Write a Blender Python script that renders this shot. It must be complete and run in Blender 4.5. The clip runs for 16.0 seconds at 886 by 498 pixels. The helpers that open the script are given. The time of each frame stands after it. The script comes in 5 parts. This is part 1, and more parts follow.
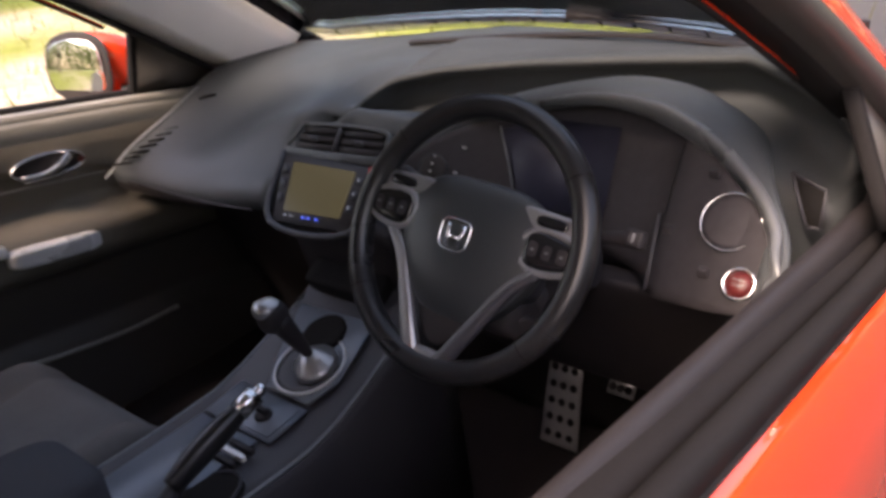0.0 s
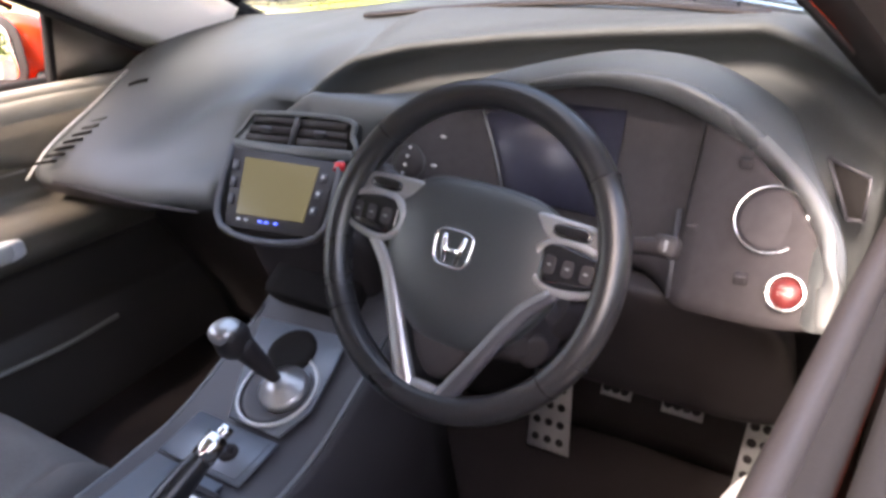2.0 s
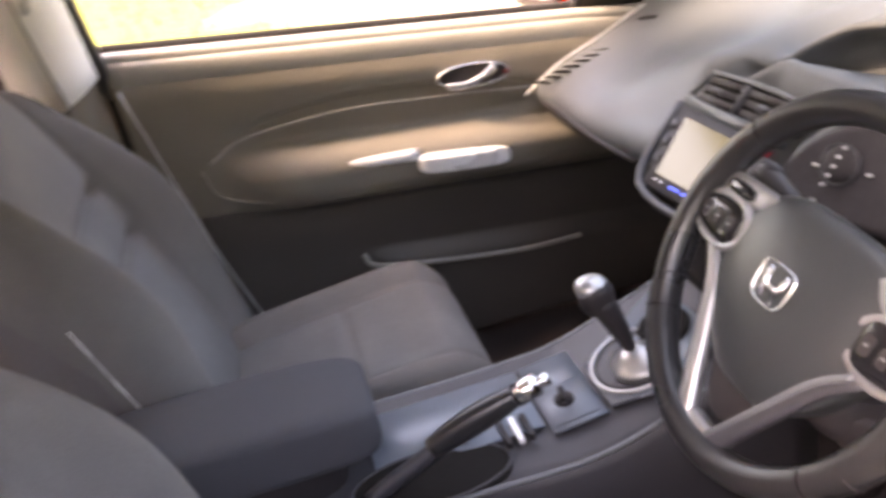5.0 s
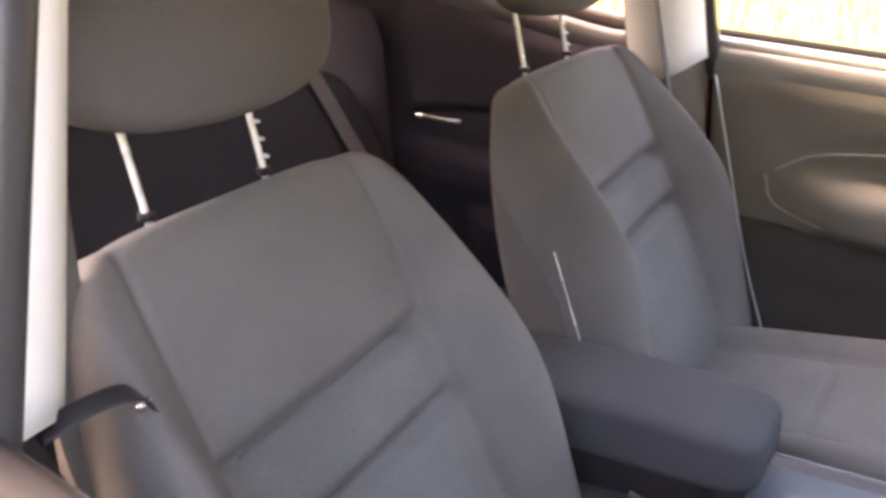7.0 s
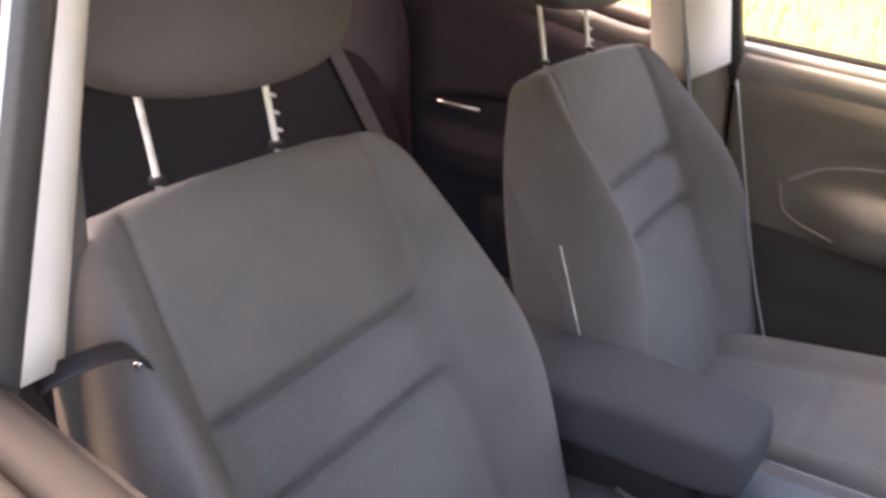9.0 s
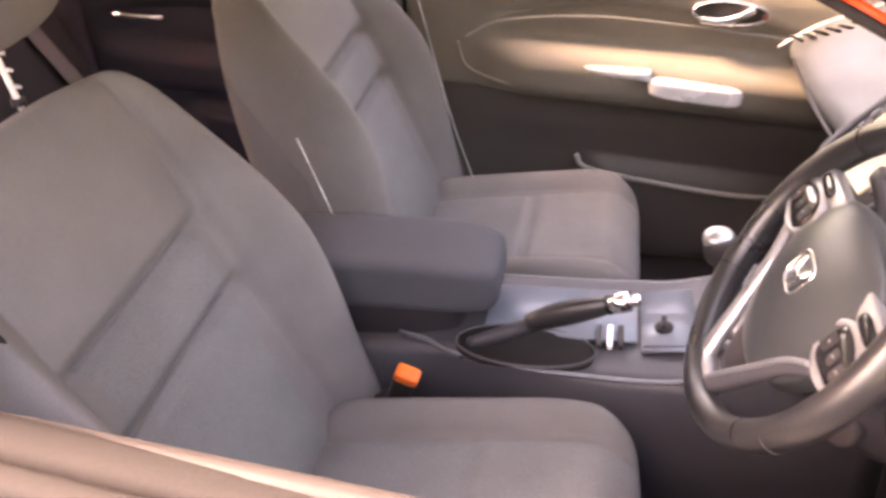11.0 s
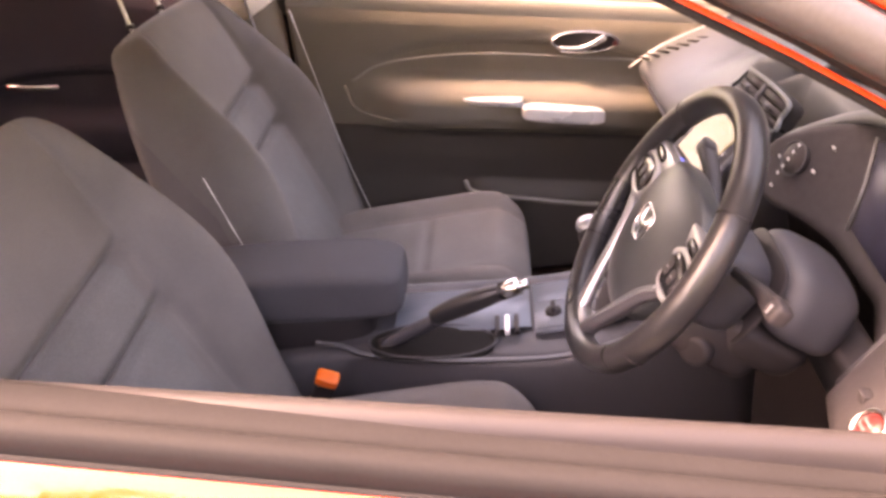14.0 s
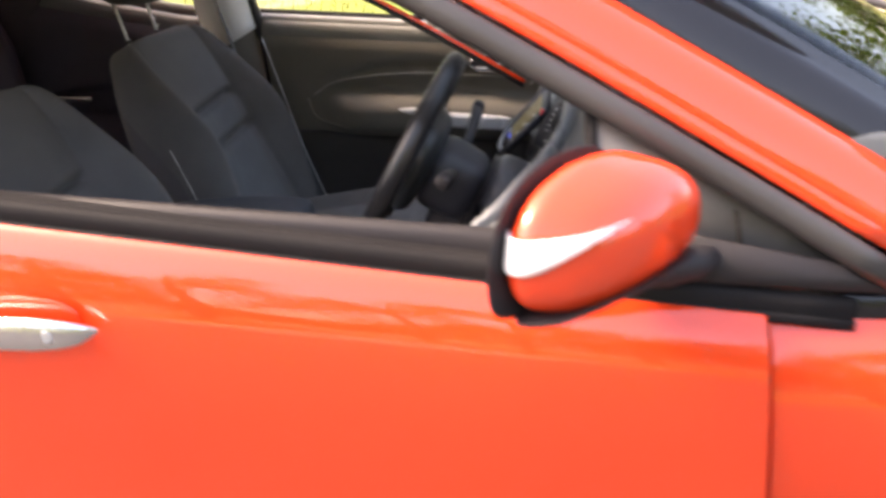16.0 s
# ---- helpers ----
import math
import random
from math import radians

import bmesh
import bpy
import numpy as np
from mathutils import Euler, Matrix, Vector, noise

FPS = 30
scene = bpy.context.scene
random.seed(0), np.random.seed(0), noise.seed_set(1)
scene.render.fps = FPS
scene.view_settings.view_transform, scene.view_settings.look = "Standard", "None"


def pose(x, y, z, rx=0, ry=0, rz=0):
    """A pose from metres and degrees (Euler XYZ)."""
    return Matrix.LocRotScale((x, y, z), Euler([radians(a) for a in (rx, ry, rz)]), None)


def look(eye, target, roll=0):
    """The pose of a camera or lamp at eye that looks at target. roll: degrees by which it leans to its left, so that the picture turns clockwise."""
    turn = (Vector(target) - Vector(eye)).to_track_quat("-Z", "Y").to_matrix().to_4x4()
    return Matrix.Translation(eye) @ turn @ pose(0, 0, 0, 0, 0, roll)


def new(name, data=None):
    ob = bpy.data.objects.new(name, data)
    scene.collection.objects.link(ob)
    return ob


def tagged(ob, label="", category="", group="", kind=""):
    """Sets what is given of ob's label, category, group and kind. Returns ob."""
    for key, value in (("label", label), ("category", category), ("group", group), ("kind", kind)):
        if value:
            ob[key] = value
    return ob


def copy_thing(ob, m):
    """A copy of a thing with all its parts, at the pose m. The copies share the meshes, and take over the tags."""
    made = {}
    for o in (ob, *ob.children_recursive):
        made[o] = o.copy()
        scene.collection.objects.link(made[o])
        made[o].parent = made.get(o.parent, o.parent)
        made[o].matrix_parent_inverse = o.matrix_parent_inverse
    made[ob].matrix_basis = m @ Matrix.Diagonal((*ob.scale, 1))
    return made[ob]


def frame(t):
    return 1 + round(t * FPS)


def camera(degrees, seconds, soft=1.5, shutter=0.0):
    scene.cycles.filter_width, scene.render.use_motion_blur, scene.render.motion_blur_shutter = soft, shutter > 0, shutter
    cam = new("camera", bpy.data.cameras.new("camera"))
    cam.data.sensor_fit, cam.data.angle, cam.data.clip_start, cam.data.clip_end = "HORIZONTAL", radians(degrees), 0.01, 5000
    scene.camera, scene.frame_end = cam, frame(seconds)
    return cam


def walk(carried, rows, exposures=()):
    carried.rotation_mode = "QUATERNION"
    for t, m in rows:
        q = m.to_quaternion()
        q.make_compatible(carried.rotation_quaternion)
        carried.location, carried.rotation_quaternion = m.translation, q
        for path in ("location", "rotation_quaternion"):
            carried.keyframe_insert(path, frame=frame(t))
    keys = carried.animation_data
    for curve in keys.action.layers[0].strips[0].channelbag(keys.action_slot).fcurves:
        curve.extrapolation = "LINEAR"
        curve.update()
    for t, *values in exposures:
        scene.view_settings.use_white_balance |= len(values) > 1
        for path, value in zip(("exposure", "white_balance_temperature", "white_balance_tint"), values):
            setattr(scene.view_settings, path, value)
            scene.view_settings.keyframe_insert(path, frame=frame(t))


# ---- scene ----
cam = camera(56.0, 16.0, soft=3.3, shutter=0.5)
PATH = [
    (0, (0.957, -0.283, 1.355), (-0.239, 1.07, 0.494), -6.6),
    (0.5, (0.848, -0.225, 1.338), (-0.239, 1.165, 0.396), -7.1),
    (1, (0.815, -0.201, 1.343), (-0.263, 1.195, 0.399), -7.5),
    (1.5, (0.808, -0.19, 1.341), (-0.259, 1.205, 0.383), -7.6),
    (2, (0.814, -0.194, 1.339), (-0.252, 1.21, 0.395), -7.2),
    (2.5, (0.81, -0.198, 1.342), (-0.256, 1.208, 0.4), -7.1),
    (3, (0.808, -0.193, 1.344), (-0.266, 1.204, 0.397), -7.3),
    (5.5, (0.929, 0.105, 1.34), (-0.863, -0.095, 0.473), -12.3),
    (6, (0.931, 0.166, 1.326), (-0.786, -0.47, 0.522), -12.4),
    (6.5, (0.927, 0.214, 1.324), (-0.682, -0.69, 0.554), -8.8),
    (7, (0.929, 0.229, 1.322), (-0.586, -0.839, 0.572), -4.3),
    (7.5, (0.928, 0.235, 1.317), (-0.551, -0.892, 0.581), -0.7),
    (8, (0.929, 0.24, 1.319), (-0.543, -0.899, 0.589), 0.4),
    (8.5, (0.927, 0.243, 1.318), (-0.546, -0.898, 0.593), 0.3),
    (9, (0.931, 0.247, 1.322), (-0.553, -0.847, 0.547), -0.7),
    (9.5, (0.963, 0.219, 1.31), (-0.586, -0.686, 0.427), -2.3),
    (10, (0.996, 0.212, 1.358), (-0.585, -0.445, 0.324), -2.2),
    (12.5, (1.182, 0.235, 1.411), (-0.537, 0.034, 0.41), -5.4),
    (13, (1.202, 0.245, 1.407), (-0.528, 0.047, 0.422), -5.8),
    (13.5, (1.217, 0.243, 1.391), (-0.532, 0.062, 0.437), -5.8),
    (14, (1.227, 0.243, 1.387), (-0.526, 0.07, 0.439), -6.0),
    (14.5, (1.234, 0.264, 1.387), (-0.514, 0.078, 0.433), -6.5),
    (15, (1.315, 0.36, 1.379), (-0.445, 0.101, 0.466), -7.2),
    (15.5, (1.494, 0.516, 1.379), (-0.284, 0.156, 0.538), -7.1),
    (16, (1.693, 0.688, 1.321), (-0.115, 0.333, 0.544), -6.7),
]
EXPOSURES = [(0.0, 2.25, 8100, 24), (0.5, 3.70, 7900, 21), (3.0, 3.74, 7700, 22), (5.3, 4.5, 9800, 28), (6.5, 5.05, 9800, 28), (7.0, 4.6, 9400, 27), (7.6, 4.4, 9400, 26), (9.0, 4.4, 9400, 26), (10.0, 5.1, 10400, 31), (12.4, 5.1, 12700, 44), (14.0, 4.7, 12000, 45), (14.6, 4.55, 11300, 43), (15.3, 3.68, 9000, 30), (16.0, 2.85, 8400, 20)]
walk(cam, [(t, look(eye, target, roll)) for t, eye, target, roll in PATH], EXPOSURES)

# ---- world and sun ----
world = bpy.data.worlds.new("sky")
scene.world = world
world.use_nodes = True
wn = world.node_tree.nodes
wl = world.node_tree.links
sky = wn.new("ShaderNodeTexSky")
sky.sky_type = "NISHITA"
sky.sun_disc = False
SUN_FROM = Vector((0.02, -0.64, 0.77)).normalized()
sky.sun_elevation = math.asin(SUN_FROM.z)
sky.sun_rotation = math.atan2(SUN_FROM.x, SUN_FROM.y)
sky.air_density, sky.dust_density = 1.0, 3.5
wl.new(sky.outputs[0], wn["Background"].inputs[0])
wn["Background"].inputs[1].default_value = 0.15
sun = new("sun", bpy.data.lights.new("sun", "SUN"))
sun.data.energy, sun.data.angle, sun.data.color = 1.3, radians(14), (1.0, 0.95, 0.87)
sun.matrix_world = look(SUN_FROM * 30, (0, 0, 0))


# ---- materials ----
def material(name, base, rough=0.6, metal=0.0, grain=200.0, bump=0.1, vary=0.15, coat=0.0, stain=6.0, depth=0.001, weave=False, spec=0.5):
    m = bpy.data.materials.new(name)
    m.use_nodes = True
    n, l = m.node_tree.nodes, m.node_tree.links
    p = n["Principled BSDF"]
    p.inputs["Roughness"].default_value = rough
    p.inputs["Metallic"].default_value = metal
    p.inputs["Coat Weight"].default_value = coat
    p.inputs["Coat Roughness"].default_value = 0.03
    p.inputs["Coat IOR"].default_value = 1.65
    p.inputs["Specular IOR Level"].default_value = spec
    tc = n.new("ShaderNodeTexCoord")
    fine = n.new("ShaderNodeTexNoise")
    fine.inputs["Scale"].default_value, fine.inputs["Detail"].default_value = grain, 3
    broad = n.new("ShaderNodeTexNoise")
    broad.inputs["Scale"].default_value, broad.inputs["Detail"].default_value = stain, 4
    l.new(tc.outputs["Object"], fine.inputs["Vector"])
    l.new(tc.outputs["Object"], broad.inputs["Vector"])
    mix = n.new("ShaderNodeMath")
    mix.operation = "ADD"
    l.new(fine.outputs[0], mix.inputs[0])
    l.new(broad.outputs[0], mix.inputs[1])
    ramp = n.new("ShaderNodeMapRange")
    ramp.inputs["From Min"].default_value, ramp.inputs["From Max"].default_value = 0.6, 1.4
    ramp.inputs["To Min"].default_value, ramp.inputs["To Max"].default_value = 1 - vary, 1 + vary
    l.new(mix.outputs[0], ramp.inputs["Value"])
    colour = n.new("ShaderNodeVectorMath")
    colour.operation = "SCALE"
    colour.inputs[0].default_value = base
    l.new(ramp.outputs[0], colour.inputs["Scale"])
    l.new(colour.outputs[0], p.inputs["Base Color"])
    rr = n.new("ShaderNodeMapRange")
    rr.inputs["From Min"].default_value, rr.inputs["From Max"].default_value = 0.3, 0.7
    rr.inputs["To Min"].default_value, rr.inputs["To Max"].default_value = max(rough * 0.85, 0.01), min(rough * 1.15, 1)
    l.new(broad.outputs[0], rr.inputs["Value"])
    l.new(rr.outputs[0], p.inputs["Roughness"])
    if bump:
        b = n.new("ShaderNodeBump")
        b.inputs["Strength"].default_value, b.inputs["Distance"].default_value = bump, depth
        if weave:
            wv = n.new("ShaderNodeTexVoronoi")
            wv.inputs["Scale"].default_value = grain
            l.new(tc.outputs["Object"], wv.inputs["Vector"])
            l.new(wv.outputs["Distance"], b.inputs["Height"])
        else:
            l.new(fine.outputs[0], b.inputs["Height"])
        l.new(b.outputs[0], p.inputs["Normal"])
    return m


def clear_glass(name, tint, gloss=1.0):
    m = bpy.data.materials.new(name)
    m.use_nodes = True
    n, l = m.node_tree.nodes, m.node_tree.links
    n.remove(n["Principled BSDF"])
    clear, shine, mix, fr = n.new("ShaderNodeBsdfTransparent"), n.new("ShaderNodeBsdfGlossy"), n.new("ShaderNodeMixShader"), n.new("ShaderNodeFresnel")
    clear.inputs[0].default_value = (*tint, 1)
    shine.inputs["Roughness"].default_value = 0.01
    fr.inputs[0].default_value = 1.5
    l.new(fr.outputs[0], mix.inputs[0])
    l.new(clear.outputs[0], mix.inputs[1])
    l.new(shine.outputs[0], mix.inputs[2])
    l.new(mix.outputs[0], n["Material Output"].inputs[0])
    return m


def glowing(name, colour, strength, base=(0.02, 0.02, 0.02)):
    m = bpy.data.materials.new(name)
    m.use_nodes = True
    p = m.node_tree.nodes["Principled BSDF"]
    p.inputs["Base Color"].default_value = (*base, 1)
    p.inputs["Roughness"].default_value = 0.2
    p.inputs["Emission Color"].default_value = (*colour, 1)
    p.inputs["Emission Strength"].default_value = strength
    return m


FABRIC = material("seat_fabric", (0.136, 0.129, 0.127), 0.95, grain=700, bump=0.5, vary=0.22, stain=9, weave=True, spec=0.2)
FABRIC_MID = material("seat_fabric_centre", (0.134, 0.135, 0.136), 0.95, grain=420, bump=0.7, vary=0.25, stain=9, weave=True, spec=0.2)
ARM_CLOTH = material("armrest_cloth", (0.060, 0.062, 0.071), 0.95, grain=700, bump=0.5, vary=0.2, weave=True, spec=0.2)
FABRIC_DARK = material("headrest_fabric", (0.122, 0.113, 0.115), 0.95, grain=700, bump=0.5, vary=0.2, weave=True, spec=0.2)
# bench cloth darkened in colour to stand in for the shaded rear cabin
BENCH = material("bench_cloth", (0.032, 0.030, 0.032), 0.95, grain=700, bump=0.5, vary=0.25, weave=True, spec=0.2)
DASH = material("dash_plastic", (0.054, 0.061, 0.066), 0.50, grain=900, bump=0.25, vary=0.12, stain=5, spec=0.5)
BLACK = material("black_plastic", (0.023, 0.020, 0.022), 0.55, grain=600, bump=0.15, vary=0.15, spec=0.3)
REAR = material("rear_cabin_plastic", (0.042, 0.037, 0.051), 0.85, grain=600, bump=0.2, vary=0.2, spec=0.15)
GLOSSY = material("gloss_black", (0.010, 0.010, 0.012), 0.12, grain=80, bump=0.02, vary=0.2)
CLUSTER = material("cluster_face", (0.038, 0.035, 0.039), 0.62, grain=80, bump=0.02, vary=0.2, spec=0.15)
LEATHER = material("wheel_leather", (0.016, 0.016, 0.018), 0.30, grain=520, bump=0.12, vary=0.15, weave=True)
PAD = material("airbag_pad", (0.030, 0.034, 0.037), 0.34, grain=800, bump=0.2, vary=0.12)
SILVER = material("silver_paint", (0.36, 0.36, 0.37), 0.34, metal=0.75, grain=500, bump=0.04, vary=0.08)
HOOP = material("soft_sheen_grey", (0.12, 0.128, 0.138), 0.30, metal=0.2, grain=700, bump=0.08, vary=0.1)
SATIN = material("satin_grey_trim", (0.50, 0.51, 0.52), 0.34, metal=0.45, grain=500, bump=0.05, vary=0.08)
BRIGHT = material("bright_silver_trim", (0.78, 0.78, 0.79), 0.30, metal=0.30, grain=500, bump=0.03, vary=0.05)
# near-black fill puts the dark inside of wells, slots and outlets into the colour
VOID = material("deep_black_recess", (0.012, 0.011, 0.011), 0.85, grain=300, bump=0.1, vary=0.2, spec=0.1)
CHROME = material("chrome", (0.78, 0.78, 0.80), 0.19, metal=1.0, grain=60, bump=0.0, vary=0.05)
PLATE = material("blue_grey_console_trim", (0.14, 0.165, 0.20), 0.38, metal=0.25, grain=600, bump=0.06, vary=0.1)
CONSOLE = material("console_plastic", (0.036, 0.036, 0.043), 0.5, grain=800, bump=0.2, vary=0.12)
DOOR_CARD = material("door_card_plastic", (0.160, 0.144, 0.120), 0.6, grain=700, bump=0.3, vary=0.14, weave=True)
# darker lower plastic, its colour deepened further for the dim footwell
DOOR_LOW = material("door_card_lower_plastic", (0.050, 0.043, 0.039), 0.6, grain=700, bump=0.3, vary=0.16, weave=True)
ASPHALT = material("asphalt", (0.040, 0.040, 0.042), 0.85, grain=160, bump=0.6, vary=0.3, depth=0.004, stain=1.5)
# door top kept pale: sky light through the window is in the colour
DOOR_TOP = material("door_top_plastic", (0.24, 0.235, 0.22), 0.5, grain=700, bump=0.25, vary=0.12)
CARPET = material("carpet", (0.032, 0.027, 0.029), 0.98, grain=500, bump=0.8, vary=0.35, depth=0.003, spec=0.1)
TRIM = material("pale_pillar_trim", (0.86, 0.85, 0.83), 0.7, grain=900, bump=0.15, vary=0.05)
HEADLINING = material("headlining", (0.70, 0.68, 0.64), 0.9, grain=900, bump=0.2, vary=0.06)
RUBBER = material("rubber_seal", (0.015, 0.014, 0.015), 0.75, grain=300, bump=0.1, vary=0.2, spec=0.1)
FRAME = material("window_frame_black", (0.046, 0.043, 0.043), 0.38, grain=300, bump=0.06, vary=0.2, spec=0.4)
BELT = material("belt_webbing", (0.11, 0.105, 0.10), 0.75, grain=1400, bump=0.5, vary=0.15, weave=True)
PAINT = material("red_orange_paint", (0.80, 0.056, 0.016), 0.45, grain=1800, bump=0.0, vary=0.05, coat=1.0, stain=2, spec=0.0)
PAINT.node_tree.nodes["Principled BSDF"].inputs["Coat IOR"].default_value = 1.75
WHITE_LENS = material("clear_indicator_lens", (0.80, 0.80, 0.80), 0.12, grain=90, bump=0.02, vary=0.04, coat=0.6)
ORANGE = material("orange_buckle_button", (0.85, 0.14, 0.02), 0.4, grain=200, bump=0.02, vary=0.05)
RED = material("red_button", (0.095, 0.009, 0.009), 0.4, grain=200, bump=0.02, vary=0.1)
GREY_MARK = material("pale_marking", (0.5, 0.5, 0.5), 0.6, grain=100, bump=0, vary=0.05)
KEY_MARK = material("dull_key_marking", (0.20, 0.20, 0.21), 0.6, grain=100, bump=0, vary=0.05)
MIRROR_GLASS = material("mirror_glass", (0.62, 0.64, 0.63), 0.02, metal=1.0, grain=10, bump=0, vary=0.01)
SCREEN = glowing("lcd_screen", (0.30, 0.28, 0.14), 0.040, (0.03, 0.03, 0.02))
BLUE_LED = glowing("blue_led", (0.05, 0.12, 1.0), 0.25)
DISPLAY = material("display_panel", (0.022, 0.023, 0.040), 0.42, grain=50, bump=0, vary=0.2)
HAZARD = material("hazard_red", (0.55, 0.03, 0.04), 0.25, grain=100, bump=0, vary=0.05)
GLASS = clear_glass("clear_glass", (0.87, 0.90, 0.88))
DARK_GLASS = material("dark_quarter_panel", (0.095, 0.090, 0.086), 0.36, grain=200, bump=0.03, vary=0.15)
TYRE = material("tyre", (0.02, 0.02, 0.02), 0.8, grain=150, bump=0.3, vary=0.2)
BARK = material("bark", (0.11, 0.085, 0.06), 0.9, grain=25, bump=0.8, vary=0.35, depth=0.02)
WOOD = material("weathered_wood", (0.30, 0.24, 0.17), 0.85, grain=30, bump=0.4, vary=0.3, depth=0.004)


def foliage(name, base):
    m = bpy.data.materials.new(name)
    m.use_nodes = True
    n, l = m.node_tree.nodes, m.node_tree.links
    p = n["Principled BSDF"]
    geo, hsv = n.new("ShaderNodeNewGeometry"), n.new("ShaderNodeHueSaturation")
    hsv.inputs["Color"].default_value = (*base, 1)
    vr = n.new("ShaderNodeMapRange")
    vr.inputs["To Min"].default_value, vr.inputs["To Max"].default_value = 0.55, 1.5
    hr = n.new("ShaderNodeMapRange")
    hr.inputs["To Min"].default_value, hr.inputs["To Max"].default_value = 0.47, 0.53
    l.new(geo.outputs["Random Per Island"], vr.inputs["Value"])
    l.new(geo.outputs["Random Per Island"], hr.inputs["Value"])
    l.new(vr.outputs[0], hsv.inputs["Value"])
    l.new(hr.outputs[0], hsv.inputs["Hue"])
    l.new(hsv.outputs[0], p.inputs["Base Color"])
    p.inputs["Roughness"].default_value = 0.55
    tr, add = n.new("ShaderNodeBsdfTranslucent"), n.new("ShaderNodeMixShader")
    add.inputs[0].default_value = 0.35
    l.new(hsv.outputs[0], tr.inputs[0])
    l.new(p.outputs[0], add.inputs[1])
    l.new(tr.outputs[0], add.inputs[2])
    l.new(add.outputs[0], n["Material Output"].inputs[0])
    return m


LEAF = foliage("leaves", (0.10, 0.14, 0.03))
GRASS = foliage("grass_blades", (0.17, 0.19, 0.03))


def ground_material():
    m = bpy.data.materials.new("ground_grass_and_gravel")
    m.use_nodes = True
    n, l = m.node_tree.nodes, m.node_tree.links
    p = n["Principled BSDF"]
    tc = n.new("ShaderNodeTexCoord")
    patch, fine, ramp = n.new("ShaderNodeTexNoise"), n.new("ShaderNodeTexNoise"), n.new("ShaderNodeValToRGB")
    patch.inputs["Scale"].default_value, patch.inputs["Detail"].default_value = 0.16, 6
    fine.inputs["Scale"].default_value, fine.inputs["Detail"].default_value = 9, 8
    ramp.color_ramp.elements[0].position, ramp.color_ramp.elements[1].position = 0.50, 0.62
    ramp.color_ramp.elements[0].color = (0.15, 0.18, 0.022, 1)
    ramp.color_ramp.elements[1].color = (0.36, 0.31, 0.24, 1)
    # pale patch within 4 m of the car, unseen, added to bounce light
    length, near, bounce_patch = n.new("ShaderNodeVectorMath"), n.new("ShaderNodeMapRange"), n.new("ShaderNodeMix")
    length.operation = "LENGTH"
    l.new(tc.outputs["Object"], length.inputs[0])
    near.inputs["From Min"].default_value, near.inputs["From Max"].default_value = 3.2, 4.0
    l.new(length.outputs["Value"], near.inputs["Value"])
    bounce_patch.data_type = "RGBA"
    bounce_patch.inputs[6].default_value = (0.26, 0.24, 0.21, 1)
    l.new(near.outputs[0], bounce_patch.inputs[0])
    l.new(ramp.outputs[0], bounce_patch.inputs[7])
    mul = n.new("ShaderNodeMix")
    mul.data_type, mul.blend_type = "RGBA", "MULTIPLY"
    mul.inputs[0].default_value = 0.6
    vr = n.new("ShaderNodeMapRange")
    vr.inputs["From Min"].default_value, vr.inputs["From Max"].default_value = 0.3, 0.7
    vr.inputs["To Min"].default_value, vr.inputs["To Max"].default_value = 0.6, 1.4
    bump = n.new("ShaderNodeBump")
    bump.inputs["Strength"].default_value, bump.inputs["Distance"].default_value = 0.6, 0.03
    for s in (patch, fine):
        l.new(tc.outputs["Object"], s.inputs["Vector"])
    l.new(patch.outputs[0], ramp.inputs[0])
    l.new(fine.outputs[0], vr.inputs["Value"])
    l.new(bounce_patch.outputs[2], mul.inputs[6])
    l.new(vr.outputs[0], mul.inputs[7])
    l.new(mul.outputs[2], p.inputs["Base Color"])
    l.new(fine.outputs[0], bump.inputs["Height"])
    l.new(bump.outputs[0], p.inputs["Normal"])
    p.inputs["Roughness"].default_value = 0.9
    return m


GROUND = ground_material()


# ---- mesh helpers ----
def thing(name, at, label, category, group="", kind=""):
    ob = new(name)
    ob.empty_display_size = 0.1
    ob.matrix_world = Matrix.Translation(at)
    return tagged(ob, label, category, group, kind)


def solid(name, bm, mat, smooth=True):
    bmesh.ops.recalc_face_normals(bm, faces=bm.faces)
    me = bpy.data.meshes.new(name)
    bm.to_mesh(me)
    bm.free()
    for one in mat if isinstance(mat, (list, tuple)) else (mat,):
        me.materials.append(one)
    for f in me.polygons:
        f.use_smooth = smooth
    ob = new(name, me)
    return ob


def part(name, bm, mat, parent, label="", smooth=True):
    ob = solid(name, bm, mat, smooth)
    top = parent
    place = Matrix.Identity(4)
    while top is not None:
        if top.type == "EMPTY":
            place = top.matrix_basis
        top = top.parent
    ob.parent = parent
    ob.matrix_parent_inverse = place.inverted() if parent.type == "EMPTY" else Matrix.Identity(4)
    if label:
        ob["label"] = label
    return ob


def join(*bms):
    out = bms[0]
    for other in bms[1:]:
        me = bpy.data.meshes.new("joined")
        other.to_mesh(me)
        other.free()
        out.from_mesh(me)
        bpy.data.meshes.remove(me)
    return out


